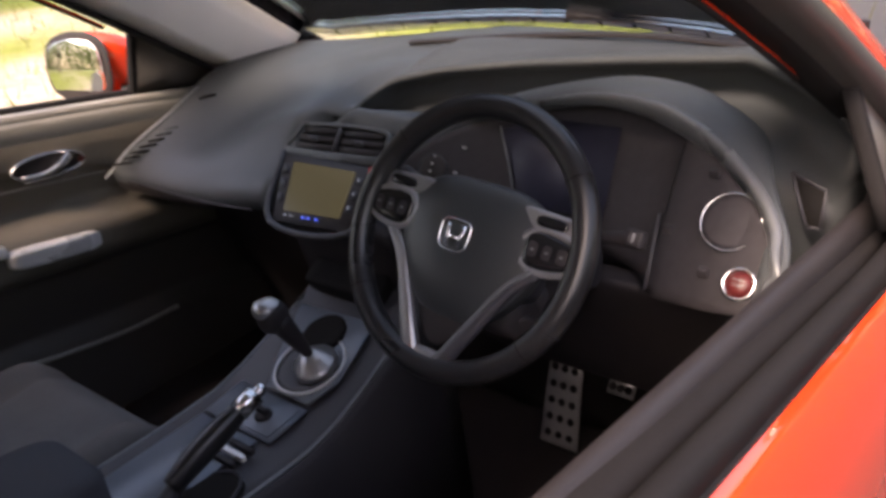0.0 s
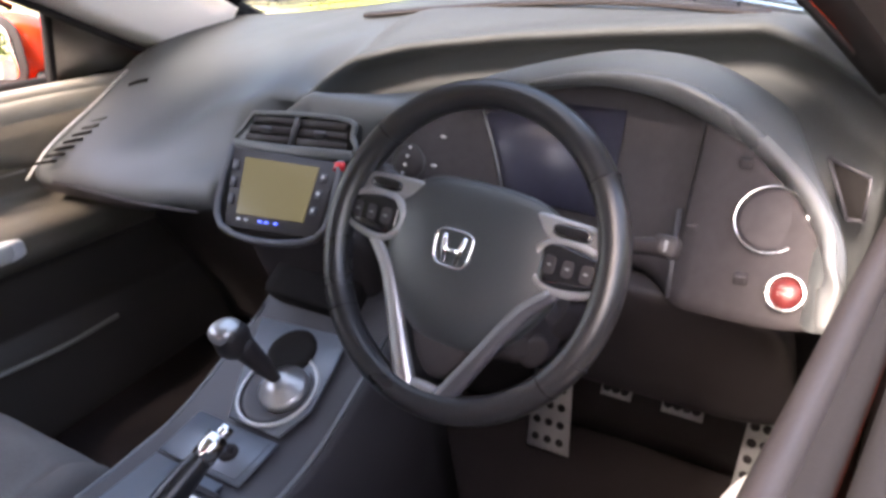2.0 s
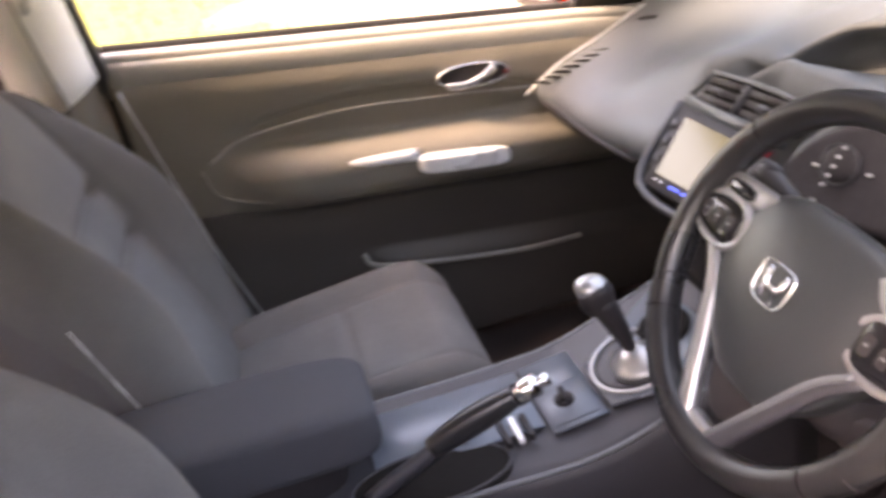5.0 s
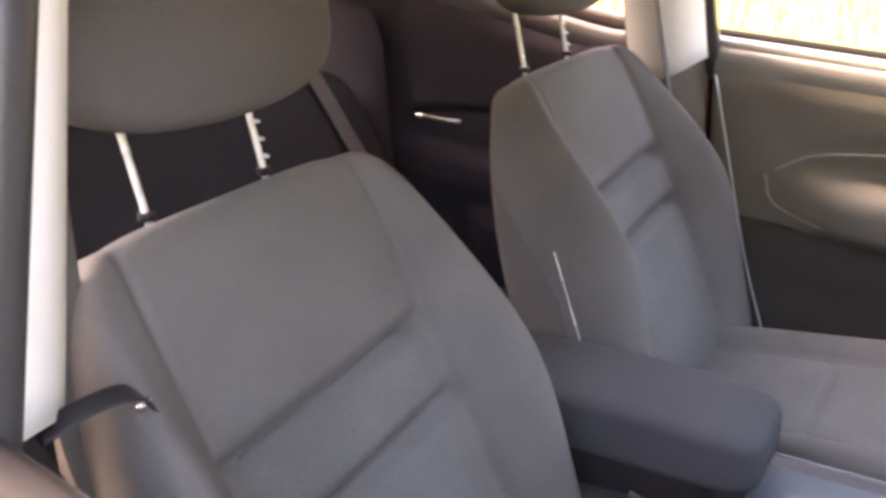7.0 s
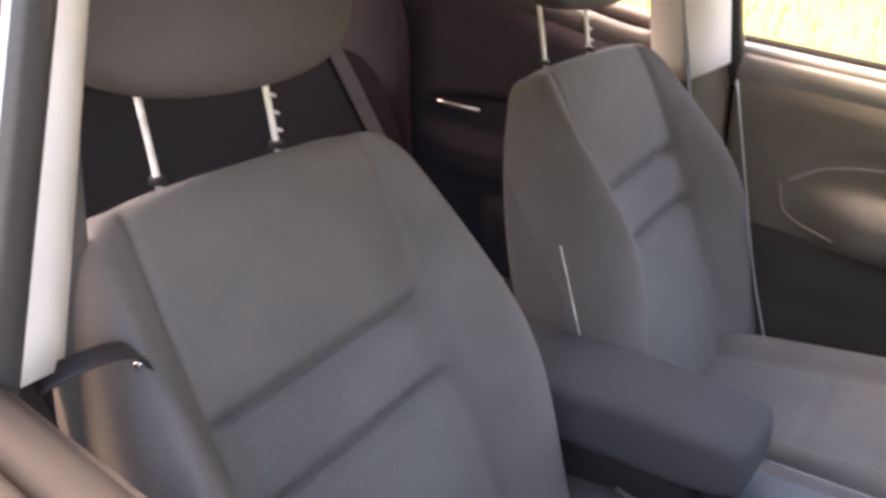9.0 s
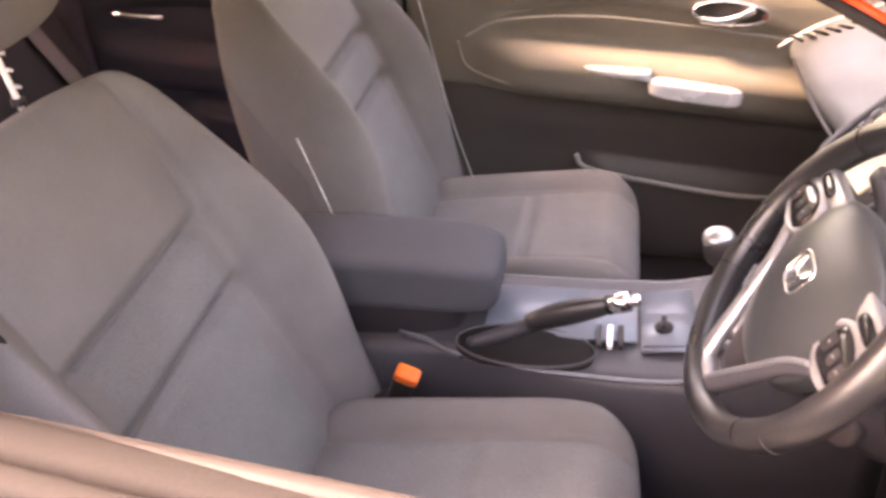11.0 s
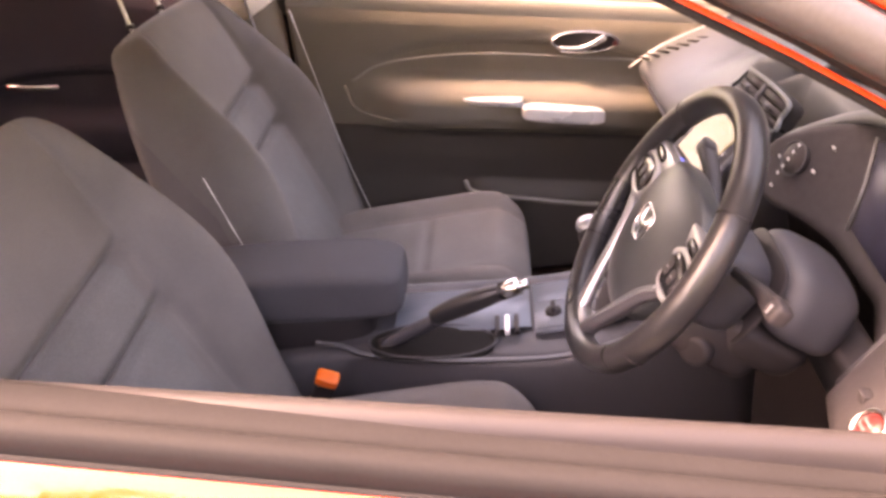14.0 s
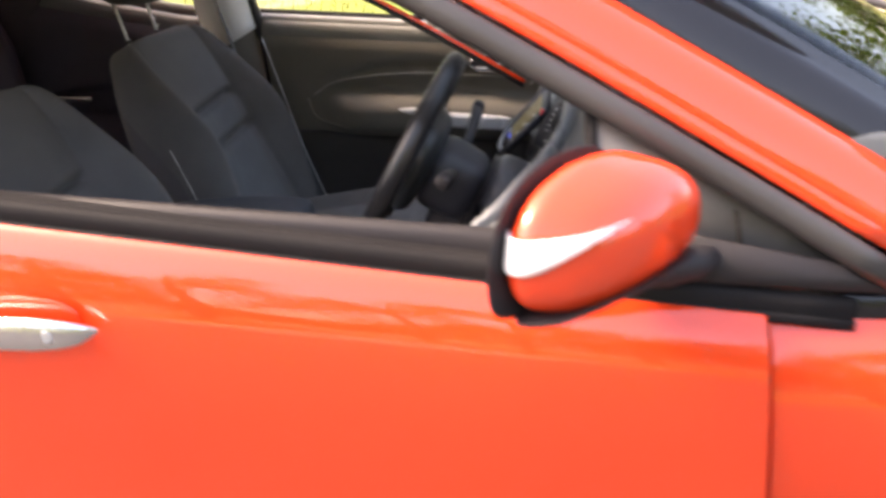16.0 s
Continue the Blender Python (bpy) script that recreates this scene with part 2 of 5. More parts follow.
def rbox(fn, n=6.0, seg=12):
    """A rounded closed form: fn maps a point of the rounded cube (-1..1) to the world."""
    bm = bmesh.new()
    seen = {}

    def vert(p):
        key = tuple(round(c, 5) for c in p)
        if key not in seen:
            k = (abs(p[0]) ** n + abs(p[1]) ** n + abs(p[2]) ** n) ** (1 / n)
            seen[key] = bm.verts.new(fn(p[0] / k, p[1] / k, p[2] / k))
        return seen[key]

    steps = [-1 + 2 * i / seg for i in range(seg + 1)]
    for axis in range(3):
        for side in (-1, 1):
            for i in range(seg):
                for j in range(seg):
                    quad = []
                    for a, b in ((i, j), (i + 1, j), (i + 1, j + 1), (i, j + 1)):
                        p = [0, 0, 0]
                        p[axis], p[(axis + 1) % 3], p[(axis + 2) % 3] = side, steps[a], steps[b]
                        quad.append(vert(p))
                    bm.faces.new(quad if side > 0 else quad[::-1])
    return bm


def block(c, h, m=None, n=10.0, seg=6):
    """A box of half sizes h round c with softened edges, turned by the matrix m."""
    m = m.to_3x3() if m else Matrix.Identity(3)
    return rbox(lambda x, y, z: Vector(c) + m @ Vector((x * h[0], y * h[1], z * h[2])), n, seg)


def loft(rings, closed=True, caps=True):
    """A skin over rings of points, in order."""
    bm = bmesh.new()
    rows = [[bm.verts.new(p) for p in ring] for ring in rings]
    count = len(rows[0])
    for a, b in zip(rows, rows[1:]):
        for i in range(count if closed else count - 1):
            j = (i + 1) % count
            bm.faces.new((a[i], a[j], b[j], b[i]))
    if caps and closed:
        bm.faces.new(rows[0][::-1])
        bm.faces.new(rows[-1])
    return bm


def smooth_path(points, steps=6):
    """A Catmull-Rom path through the points."""
    pts = [Vector(p) for p in points]
    pts = [2 * pts[0] - pts[1], *pts, 2 * pts[-1] - pts[-2]]
    out = []
    for a, b, c, d in zip(pts, pts[1:], pts[2:], pts[3:]):
        for k in range(steps):
            t = k / steps
            out.append(0.5 * (2 * b + (c - a) * t + (2 * a - 5 * b + 4 * c - d) * t * t + (3 * b - a - 3 * c + d) * t ** 3))
    return out + [pts[-2]]


def sweep(path, wide, high, up=(0, 0, 1), sides=12, n=4.0, taper=None, ring=False):
    """A bar with a rounded section along a path."""
    up = Vector(up)
    rings = []
    count = len(path)
    for i, p in enumerate(path):
        if ring:
            along = (path[(i + 1) % count] - path[i - 1]).normalized()
        else:
            along = (path[min(i + 1, count - 1)] - path[max(i - 1, 0)]).normalized()
        across = along.cross(up).normalized()
        above = across.cross(along).normalized()
        k = taper(i / (count - 1)) if taper else 1.0
        section = []
        for s in range(sides):
            a = 2 * math.pi * (s + 0.5) / sides
            c, v = math.cos(a), math.sin(a)
            r = (abs(c) ** n + abs(v) ** n) ** (-1 / n)
            section.append(p + across * (c * r * wide * k) + above * (v * r * high * k))
        rings.append(section)
    if ring:
        rings.append(rings[0])
        bm = loft(rings, caps=False)
        bmesh.ops.remove_doubles(bm, verts=bm.verts, dist=1e-6)
        return bm
    return loft(rings)


def disc(c, axis, r, deep, sides=32, dome=0.0, bevel=0.15):
    """A round button or plate, facing along axis."""
    turn = Vector(axis).to_track_quat("Z", "Y").to_matrix()
    rings = []
    for k, d in ((1, -deep), (1, -bevel * deep), (1 - bevel, 0), (0.6, dome * 0.7), (0.25, dome), (0.01, dome)):
        rings.append([Vector(c) + turn @ Vector((r * k * math.cos(2 * math.pi * i / sides), r * k * math.sin(2 * math.pi * i / sides), d)) for i in range(sides)])
    return loft(rings)


def hoop(c, axis, r, thick, sides=40, squash=1.0):
    turn = Vector(axis).to_track_quat("Z", "Y").to_matrix()
    path = [Vector(c) + turn @ Vector((r * math.cos(2 * math.pi * i / sides), squash * r * math.sin(2 * math.pi * i / sides), 0)) for i in range(sides)]
    return sweep(path, thick, thick, up=turn @ Vector((0, 0, 1)), sides=8, n=2, ring=True)


def sheet(fn, nu, nv, thick=0.004):
    """A surface fn(u, v), u and v in 0..1, with a thickness."""
    grid = [[Vector(fn(i / nu, j / nv)) for j in range(nv + 1)] for i in range(nu + 1)]
    norm = [[None] * (nv + 1) for _ in range(nu + 1)]
    for i in range(nu + 1):
        for j in range(nv + 1):
            du = grid[min(i + 1, nu)][j] - grid[max(i - 1, 0)][j]
            dv = grid[i][min(j + 1, nv)] - grid[i][max(j - 1, 0)]
            norm[i][j] = du.cross(dv).normalized()
    bm = bmesh.new()
    a = [[bm.verts.new(grid[i][j]) for j in range(nv + 1)] for i in range(nu + 1)]
    b = [[bm.verts.new(grid[i][j] - norm[i][j] * thick) for j in range(nv + 1)] for i in range(nu + 1)]
    for i in range(nu):
        for j in range(nv):
            bm.faces.new((a[i][j], a[i + 1][j], a[i + 1][j + 1], a[i][j + 1]))
            bm.faces.new((b[i][j], b[i][j + 1], b[i + 1][j + 1], b[i + 1][j]))
    for i in range(nu):
        bm.faces.new((a[i][0], b[i][0], b[i + 1][0], a[i + 1][0]))
        bm.faces.new((a[i][nv], a[i + 1][nv], b[i + 1][nv], b[i][nv]))
    for j in range(nv):
        bm.faces.new((a[0][j], a[0][j + 1], b[0][j + 1], b[0][j]))
        bm.faces.new((a[nu][j], b[nu][j], b[nu][j + 1], a[nu][j + 1]))
    return bm


def slab(corners, thick):
    """A flat plate over corners in order, thick along its normal, edges eased."""
    pts = [Vector(c) for c in corners]
    normal = (pts[1] - pts[0]).cross(pts[2] - pts[1]).normalized()
    mid = sum(pts, Vector()) / len(pts)
    ease = thick * 0.35
    def ring(inset, d):
        return [p + (mid - p).normalized() * inset + normal * d for p in pts]
    return loft([ring(0, 0), ring(0, thick - ease), ring(ease, thick)])


def lerp_rows(rows, t):
    """Linear look-up in rows of (key, value, ...)."""
    if t <= rows[0][0]:
        return rows[0][1:]
    for a, b in zip(rows, rows[1:]):
        if t <= b[0]:
            k = (t - a[0]) / (b[0] - a[0])
            return tuple(p + (q - p) * k for p, q in zip(a[1:], b[1:]))
    return rows[-1][1:]


def step(a, b, x):
    t = min(max((x - a) / (b - a), 0), 1)
    return t * t * (3 - 2 * t)


def belt(y, side=-1):
    return 1.01 - 0.13 * y - (0.016 + 0.045 * y if side > 0 else 0) + 0.135 * max(-0.5 - y, 0)


def side_x(y, z):
    """Half width of the glasshouse at a height over the belt line."""
    return 0.785 - 0.36 * max(z - belt(y), 0) - 0.03 * max(y - 0.6, 0)


def window_edge(y):
    """Height of the upper edge of the side windows."""
    return min(1.455 - 0.54 * y - 0.13 * max(y - 0.45, 0) ** 1.3, 1.372 - 0.05 * abs(y + 0.2) ** 1.5)

# ---- ground and far surroundings ----
ground_bm = bmesh.new()
bmesh.ops.create_grid(ground_bm, x_segments=40, y_segments=40, size=600)
tagged(solid("ground", ground_bm, GROUND), "sunlit rough grass and pale gravel ground", "ground", kind="structure")

# out of view: asphalt added so the lower doors reflect dark ground
bay = rbox(lambda x, y, z: Vector((3.2 + 5.0 * x, 3.0 + 26.0 * y, 0.004 + 0.004 * z)), 14, 10)
tagged(solid("unseen_asphalt", bay, ASPHALT), "dark asphalt under the car, unseen, added to darken the doors' reflections", "pavement", kind="structure")

# ---- car body ----
car = thing("car", (0, 0, 0), "glossy red-orange five-door hatchback parked with a front window open", "car")


def door_skin(y0, y1, side):
    rings = []
    count = 44
    for y in [y0, y0 + 0.003, y0 + 0.012] + [y0 + (y1 - y0) * i / count for i in range(1, count)] + [y1 - 0.012, y1 - 0.003, y1]:
        b = belt(y, side)
        front = 0.03 * max(y - 0.6, 0)
        outer = [(x, b - (b - 0.24) * f) for x, f in ((0.798, 0), (0.812, 0.016), (0.828, 0.066), (0.8365, 0.11), (0.842, 0.155), (0.8465, 0.21), (0.849, 0.28), (0.850, 0.36), (0.8497, 0.44), (0.848, 0.52), (0.845, 0.60), (0.841, 0.68), (0.837, 0.76), (0.833, 0.84), (0.827, 0.92), (0.815, 1.0))]
        inner = [(0.775, 0.24), (0.778, 0.5), (0.778, 0.75), (0.778, b - 0.004)]
        rings.append([Vector((side * (x - front), y, z)) for x, z in outer + inner])
    return loft(rings)


for side in (1, -1):
    door = part("front_door", door_skin(-0.30, 0.882, side), PAINT, car)
    part("rear_door", door_skin(-1.12, -0.306, side), PAINT, car)
    # front wing
    rings = []
    for y in [0.888, 0.891, 0.900] + [0.888 + 1.13 * i / 14 for i in range(1, 15)]:
        top = belt(0.92, side) + 0.018 - 0.03 * (y - 0.92) - 0.18 * max(y - 0.92, 0) ** 1.4
        pinch = 0.10 * step(1.5, 2.1, y)
        outer = [(0.66 - pinch, top + 0.045), (0.72 - pinch, top + 0.035), (0.77 - pinch, top), (0.815 - pinch, top - 0.06), (0.838 - pinch, top - 0.15), (0.842 - pinch, 0.62), (0.825 - pinch, 0.5), (0.81 - pinch, 0.25)]
        deep = 0.775 - 0.155 * step(1.20, 1.35, y)
        inner = [(deep - pinch, 0.25), (deep - pinch, top - 0.03)]
        rings.append([Vector((side * (x - 0.01), y, z)) for x, z in outer + inner])
    part("front_wing", loft(rings), PAINT, car)
    # rear quarter
    rings = []
    for i in range(9):
        y = -1.126 - 0.85 * i / 8
        pinch = 0.12 * step(-1.4, -2.0, -abs(y)) if y < -1.4 else 0
        outer = [(0.78 - pinch, belt(y, side)), (0.83 - pinch, belt(y, side) - 0.1), (0.845 - pinch, 0.75), (0.84 - pinch, 0.5), (0.80 - pinch, 0.25)]
        inner = [(0.70 - pinch, 0.25), (0.70 - pinch, belt(y, side))]
        rings.append([Vector((side * x, y, z)) for x, z in outer + inner])
    part("rear_quarter", loft(rings), PAINT, car)
    # dark window frame: belt seal, raked pillar strip, roof strip
    seal = [Vector((side * (0.789 - 0.03 * max(y - 0.6, 0)), y, belt(y, side) + 0.006)) for y in [-0.30 + 1.28 * i / 20 for i in range(21)]]
    part("belt_seal", sweep(seal, 0.012, 0.017, sides=14), RUBBER, car, "black rubber seal along the door's window ledge")
    lip = [p + Vector((side * 0.011, 0, -0.014)) for p in seal]
    part("belt_strip", sweep(lip, 0.004, 0.007), RUBBER, car)
    ledge = [Vector((side * (0.752 - 0.03 * max(y - 0.6, 0)), y, belt(y, side) - 0.002)) for y in [-0.30 + 1.28 * i / 20 for i in range(21)]]
    # ledge paler on the passenger's side, window light put into its colour
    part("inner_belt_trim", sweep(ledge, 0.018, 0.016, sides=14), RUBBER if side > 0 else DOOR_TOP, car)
    upper = []
    for i in range(31):
        y = 1.02 - 1.32 * i / 30
        z = window_edge(y) + 0.027
        upper.append(Vector((side * (side_x(y, z) - 0.004), y, z)))
    part("window_frame", sweep(upper, 0.017, 0.030, up=(side, 0, 0.2), sides=14), FRAME, car, "satin black window surround")
    edge = [p + Vector((side * -0.004, 0.006, 0.033)) for p in upper]
    part("frame_edge", sweep(edge, 0.010, 0.006, up=(side, 0, 0.3)), PAINT, car)
    inner_seal = [p + Vector((side * -0.022, -0.012, -0.010)) for p in upper]
    part("door_seal", sweep(inner_seal, 0.008, 0.022, up=(side, 0, 0.2)), RUBBER, car)
    flange = [p + Vector((side * -0.024, -0.010, -0.028)) for p in upper if p.y < 0.66]
    part("frame_flange", sweep(flange, 0.0026, 0.0022, up=(side, 0, 0.3)), PAINT, car)
    hem = [p + Vector((side * 0.003, -0.001, -0.0045)) for p in flange]
    part("flange_hem", sweep(hem, 0.003, 0.0026, up=(side, 0, 0.3)), RUBBER, car)
    # painted pillar beside the windscreen and roof rail
    rings, border = [], []
    for i in range(34):
        y = 1.16 - 1.46 * i / 33
        z = window_edge(y) + 0.062
        x = side_x(y, z) + 0.004
        rings.append([Vector((side * x, y, z)), Vector((side * (x - 0.002), y + 0.012, z + 0.018)), Vector((side * (x - 0.020), y + 0.03, z + 0.042)), Vector((side * (x - 0.046), y + 0.042, z + 0.058)),
                      Vector((side * (x - 0.056), y + 0.04, z + 0.055)), Vector((side * (x - 0.050), y + 0.01, z + 0.012))])
        border.append([Vector((side * (x - 0.050), y + 0.044, z + 0.058)), Vector((side * (x - 0.080), y + 0.068, z + 0.084)), Vector((side * (x - 0.104), y + 0.080, z + 0.108)), Vector((side * (x - 0.108), y + 0.076, z + 0.102)), Vector((side * (x - 0.080), y + 0.062, z + 0.078)), Vector((side * (x - 0.052), y + 0.040, z + 0.053))])
    part("windscreen_pillar", loft(rings), PAINT, car)
    part("screen_border", loft(border), GLOSSY, car, "black printed border of the windscreen")
    # dividing bar and dark quarter panel before it
    bar = [Vector((side * (side_x(0.73, z) - 0.004), 0.688 + 0.03 * (z - 0.95), z)) for z in (0.912, 0.95, 0.99, 1.03, 1.075)]
    strip = [Vector((side * (0.772 - 0.02 * (y - 0.9)), y, belt(0.92, side) - 0.055 * (y - 0.92) - 0.004)) for y in [0.90 + 0.06 * i for i in range(12)]]
    part("scuttle_strip", sweep(strip, 0.010, 0.026, sides=12, taper=lambda t: 1 - 0.5 * t), GLOSSY, car, "gloss black strip under the quarter light")
    part("quarter_bar", sweep(bar, 0.008, 0.010, up=(side, 0, 0)), RUBBER, car)
    corner = [(side * 0.772, 0.695, 0.915), (side * 0.757, 1.00, 0.862), (side * 0.750, 0.99, 0.892), (side * 0.727, 0.79, 1.022), (side * 0.719, 0.695, 1.080)]
    part("quarter_panel", slab(corner if side > 0 else corner[::-1], 0.006), DARK_GLASS, car, "dark triangular quarter light ahead of the door glass")
    gap = [Vector((side * (0.778 - 0.26 * (z - 0.90)), 0.856 - 0.1 * (z - 0.90), z)) for z in (0.885, 0.92, 0.955)]
    part("panel_gap", sweep(gap, 0.0025, 0.0025, up=(side, 0, 0)), VOID, car)
    # centre pillar between the doors, outside
    leg = [Vector((side * (0.745 - 0.335 * (z - 1.0)), -0.262 - 0.03 * (z - 1.0), z)) for z in (0.98, 1.05, 1.12, 1.2, 1.28, 1.37)]
    part("frame_post", sweep(leg, 0.016, 0.014, up=(0, 1, 0)), FRAME, car)
    leg = [p + Vector((side * 0.014, 0.006, 0)) for p in leg]
    part("post_bead", sweep(leg, 0.003, 0.004, up=(0, 1, 0)), SATIN, car)
    post = [Vector((side * (0.775 - 0.335 * (z - 1.0)), -0.33 - 0.05 * (z - 1.0), z)) for z in (0.98, 1.1, 1.2, 1.3, 1.39)]
    part("centre_pillar", sweep(post, 0.012, 0.05, up=(1, 0, 0)), PAINT, car)
    # rear door upper frame and rear roof pillar
    rows = []
    for z in (1.06, 1.15, 1.22, 1.30, 1.385):
        x, y = 0.782 - 0.36 * max(z - 1.14, 0), -0.945 + 0.30 * (z - 1.15)
        rows.append([Vector((side * x, y, z)), Vector((side * (x - 0.026), y + 0.004, z)), Vector((side * (x - 0.09), -1.62, z)), Vector((side * (x - 0.03), -1.62, z))])
    part("rear_pillar", loft(rows), PAINT, car)
    seal = [Vector((side * 0.785, y, belt(y) + 0.006)) for y in [-1.12 + 0.8 * i / 10 for i in range(11)]]
    part("rear_belt_seal", sweep(seal, 0.014, 0.017), FRAME, car)
    rail = [Vector((side * 0.635, y, 1.405)) for y in (-0.28, -0.6, -1.0, -1.35)]
    part("roof_rail", sweep(rail, 0.05, 0.035), PAINT, car)
    # door mirror
    def shell(x, y, z, s=side, grow=1.0):
        tall = (0.086 if z > 0 else 0.070) * (1 - (0.55 * max(0, (y + 0.7) / 1.7) ** 1.3 if z > 0 else 0.36 * max(y, 0) ** 1.4)) * (1 - 0.16 * max(x, 0))
        deep = 0.070 * (1 - 0.15 * x * x)
        return Vector((s * (0.908 + 0.086 * x * grow), 0.703 + deep * y * grow + 0.012 * max(z, 0) * max(-y, 0) - (0.058 if s > 0 else 0.030) * x, 0.992 + tall * z * grow + 0.004 * y))

    mirror = part("door_mirror", rbox(shell, 3.0, 24), PAINT, car, "rounded red-orange door mirror with a clear indicator lens")
    part("mirror_rim", rbox(lambda x, y, z: shell(x * 1.02, -0.92 + 0.06 * y + 0.10 * max(-z, 0) * y, z * 1.02), 3.2, 16), BLACK, mirror)
    part("mirror_glass", rbox(lambda x, y, z: shell(x * 0.88, -1.005 + 0.03 * y, z * 0.84), 3.2, 14), MIRROR_GLASS, mirror, "mirror glass")

    def lens(u, v, s=side):
        y = -0.84 + 1.62 * u
        top = 0.47 * (1 - 0.16 * u) / (1 - 0.55 * max(0, (y + 0.7) / 1.7) ** 1.3)
        low = -0.01 + (top + 0.01) * max(0, (u - 0.28) / 0.72) ** 1.5
        z = top + (low - top) * (v if s > 0 else 1 - v)
        return shell((1 - abs(y) ** 3 - abs(z) ** 3) ** (1 / 3), y, z, s, 1.012)

    part("indicator_lens", sheet(lens, 20, 8, 0.004), WHITE_LENS, mirror, "clear white indicator lens")
    part("lower_cap", rbox(lambda x, y, z: shell(x * 0.97, y * 0.93, -0.93 + 0.085 * z, grow=1.012), 3.0, 14), BLACK, mirror)
    foot = [Vector((side * x, y, z)) for x, y, z in ((0.755, 0.80, 0.905), (0.79, 0.78, 0.910), (0.82, 0.745, 0.918), (0.85, 0.715, 0.930))]
    part("mirror_foot", sweep(foot, 0.045, 0.018), BLACK, mirror)
    base = [(side * 0.790, 0.76, 0.885), (side * 0.778, 1.03, 0.850), (side * 0.775, 1.03, 0.872), (side * 0.782, 0.76, 0.945)]
    part("mirror_base", slab(base if side > 0 else base[::-1], 0.008), BLACK, mirror)
    # outside handle
    bar = smooth_path([(side * 0.852, -0.19, 0.884), (side * 0.872, -0.16, 0.884), (side * 0.876, -0.06, 0.880), (side * 0.872, 0.04, 0.873), (side * 0.852, 0.076, 0.868)])
    handle = part("door_handle", sweep(bar, 0.008, 0.023, taper=lambda t: max(0.10, 1 - 0.9 * max(0, (t - 0.62) / 0.38) ** 1.4 - 0.5 * max(0, (0.2 - t) / 0.2))), CHROME, door, "bright silver pull handle")
    part("keyhole", disc((side * 0.882, 0.020, 0.875), (side, 0, 0), 0.009, 0.006), SATIN, handle)
    part("handle_cup", rbox(lambda x, y, z, s=side: Vector((s * (0.848 + 0.004 * x), -0.07 + 0.12 * y, 0.882 + 0.035 * z)), 2.6, 12), PAINT, door)

# roof, headlining, windscreen, bonnet, tail
def roof_at(u, v, drop=0.0):
    x = (u * 2 - 1)
    y = 0.36 - 1.75 * v
    w = 0.62
    return (x * w, y + 0.10 * (1 - x * x) * (1 - v), 1.455 - 0.055 * x * x - 0.03 * (1 - v) ** 3 - 0.04 * v ** 3 - drop)


part("roof", sheet(lambda u, v: roof_at(u, v), 18, 18, 0.012), PAINT, car)
part("headlining", sheet(lambda u, v: roof_at(u, v, 0.03), 14, 14, 0.006), HEADLINING, car, "pale grey headlining")


def screen_at(u, v):
    x = u * 2 - 1
    top = Vector((x * 0.60, 0.37 + 0.10 * (1 - x * x), 1.408 + 0.035 * (1 - x * x)))
    low = Vector((x * 0.665, 1.13 + 0.17 * (1 - x * x), 0.965 + 0.02 * (1 - x * x)))
    return top.lerp(low, v) + Vector((0, 0.02, 0.03)) * math.sin(math.pi * v)


screen = part("windscreen", sheet(screen_at, 16, 16, 0.005), GLASS, car, "raked clear windscreen reflecting the trees")
screen.visible_shadow = False
part("scuttle", sheet(lambda u, v: Vector(screen_at(u, 1)) + Vector((0, 0.12 * v - 0.005, -0.014 - 0.045 * v)), 14, 3, 0.01), BLACK, car)
part("bonnet", sheet(lambda u, v: ((u * 2 - 1) * (0.655 - 0.06 * v), 1.25 + 0.15 * (1 - (u * 2 - 1) ** 2) * (1 - v) + 0.78 * v, 0.940 - 0.02 * (u * 2 - 1) ** 2 - 0.21 * v - 0.05 * v ** 2), 16, 12, 0.01), PAINT, car)
part("nose", rbox(lambda x, y, z: Vector((0.74 * x * (1 - 0.10 * max(y, 0)), 2.02 + 0.16 * y, 0.46 + 0.22 * z)), 4, 12), PAINT, car)
part("tailgate", rbox(lambda x, y, z: Vector((0.72 * x, -1.90 + 0.10 * y, 0.62 + 0.38 * z)), 4, 12), PAINT, car)
part("rear_glass", sheet(lambda u, v: ((u * 2 - 1) * 0.58, -1.40 - 0.48 * v, 1.36 - 0.38 * v), 8, 6, 0.005), GLASS, car)
part("floor_pan", rbox(lambda x, y, z: Vector((0.76 * x, 0.0 + 1.75 * y, 0.225 + 0.025 * z)), 12, 8), CARPET, car, "black carpeted floor")
part("bulkhead", rbox(lambda x, y, z: Vector((0.755 * x, 1.20 + 0.03 * y - 0.06 * z, 0.60 + 0.36 * z)), 12, 8), CARPET, car)
part("boot_wall", rbox(lambda x, y, z: Vector((0.70 * x, -1.20 + 0.02 * y, 0.55 + 0.34 * z)), 12, 6), CARPET, car)
part("parcel_shelf", rbox(lambda x, y, z: Vector((0.66 * x, -1.50 + 0.28 * y, 0.93 + 0.012 * z)), 12, 6), CARPET, car)
for wy in (1.36, -1.27):
    for side in (1, -1):
        wheel = part("wheel", hoop((side * 0.73, wy, 0.30), (1, 0, 0), 0.225, 0.075, 40), TYRE, car)
        part("rim", disc((side * 0.79, wy, 0.30), (side, 0, 0), 0.19, 0.12, 28, 0.01), SILVER, wheel)
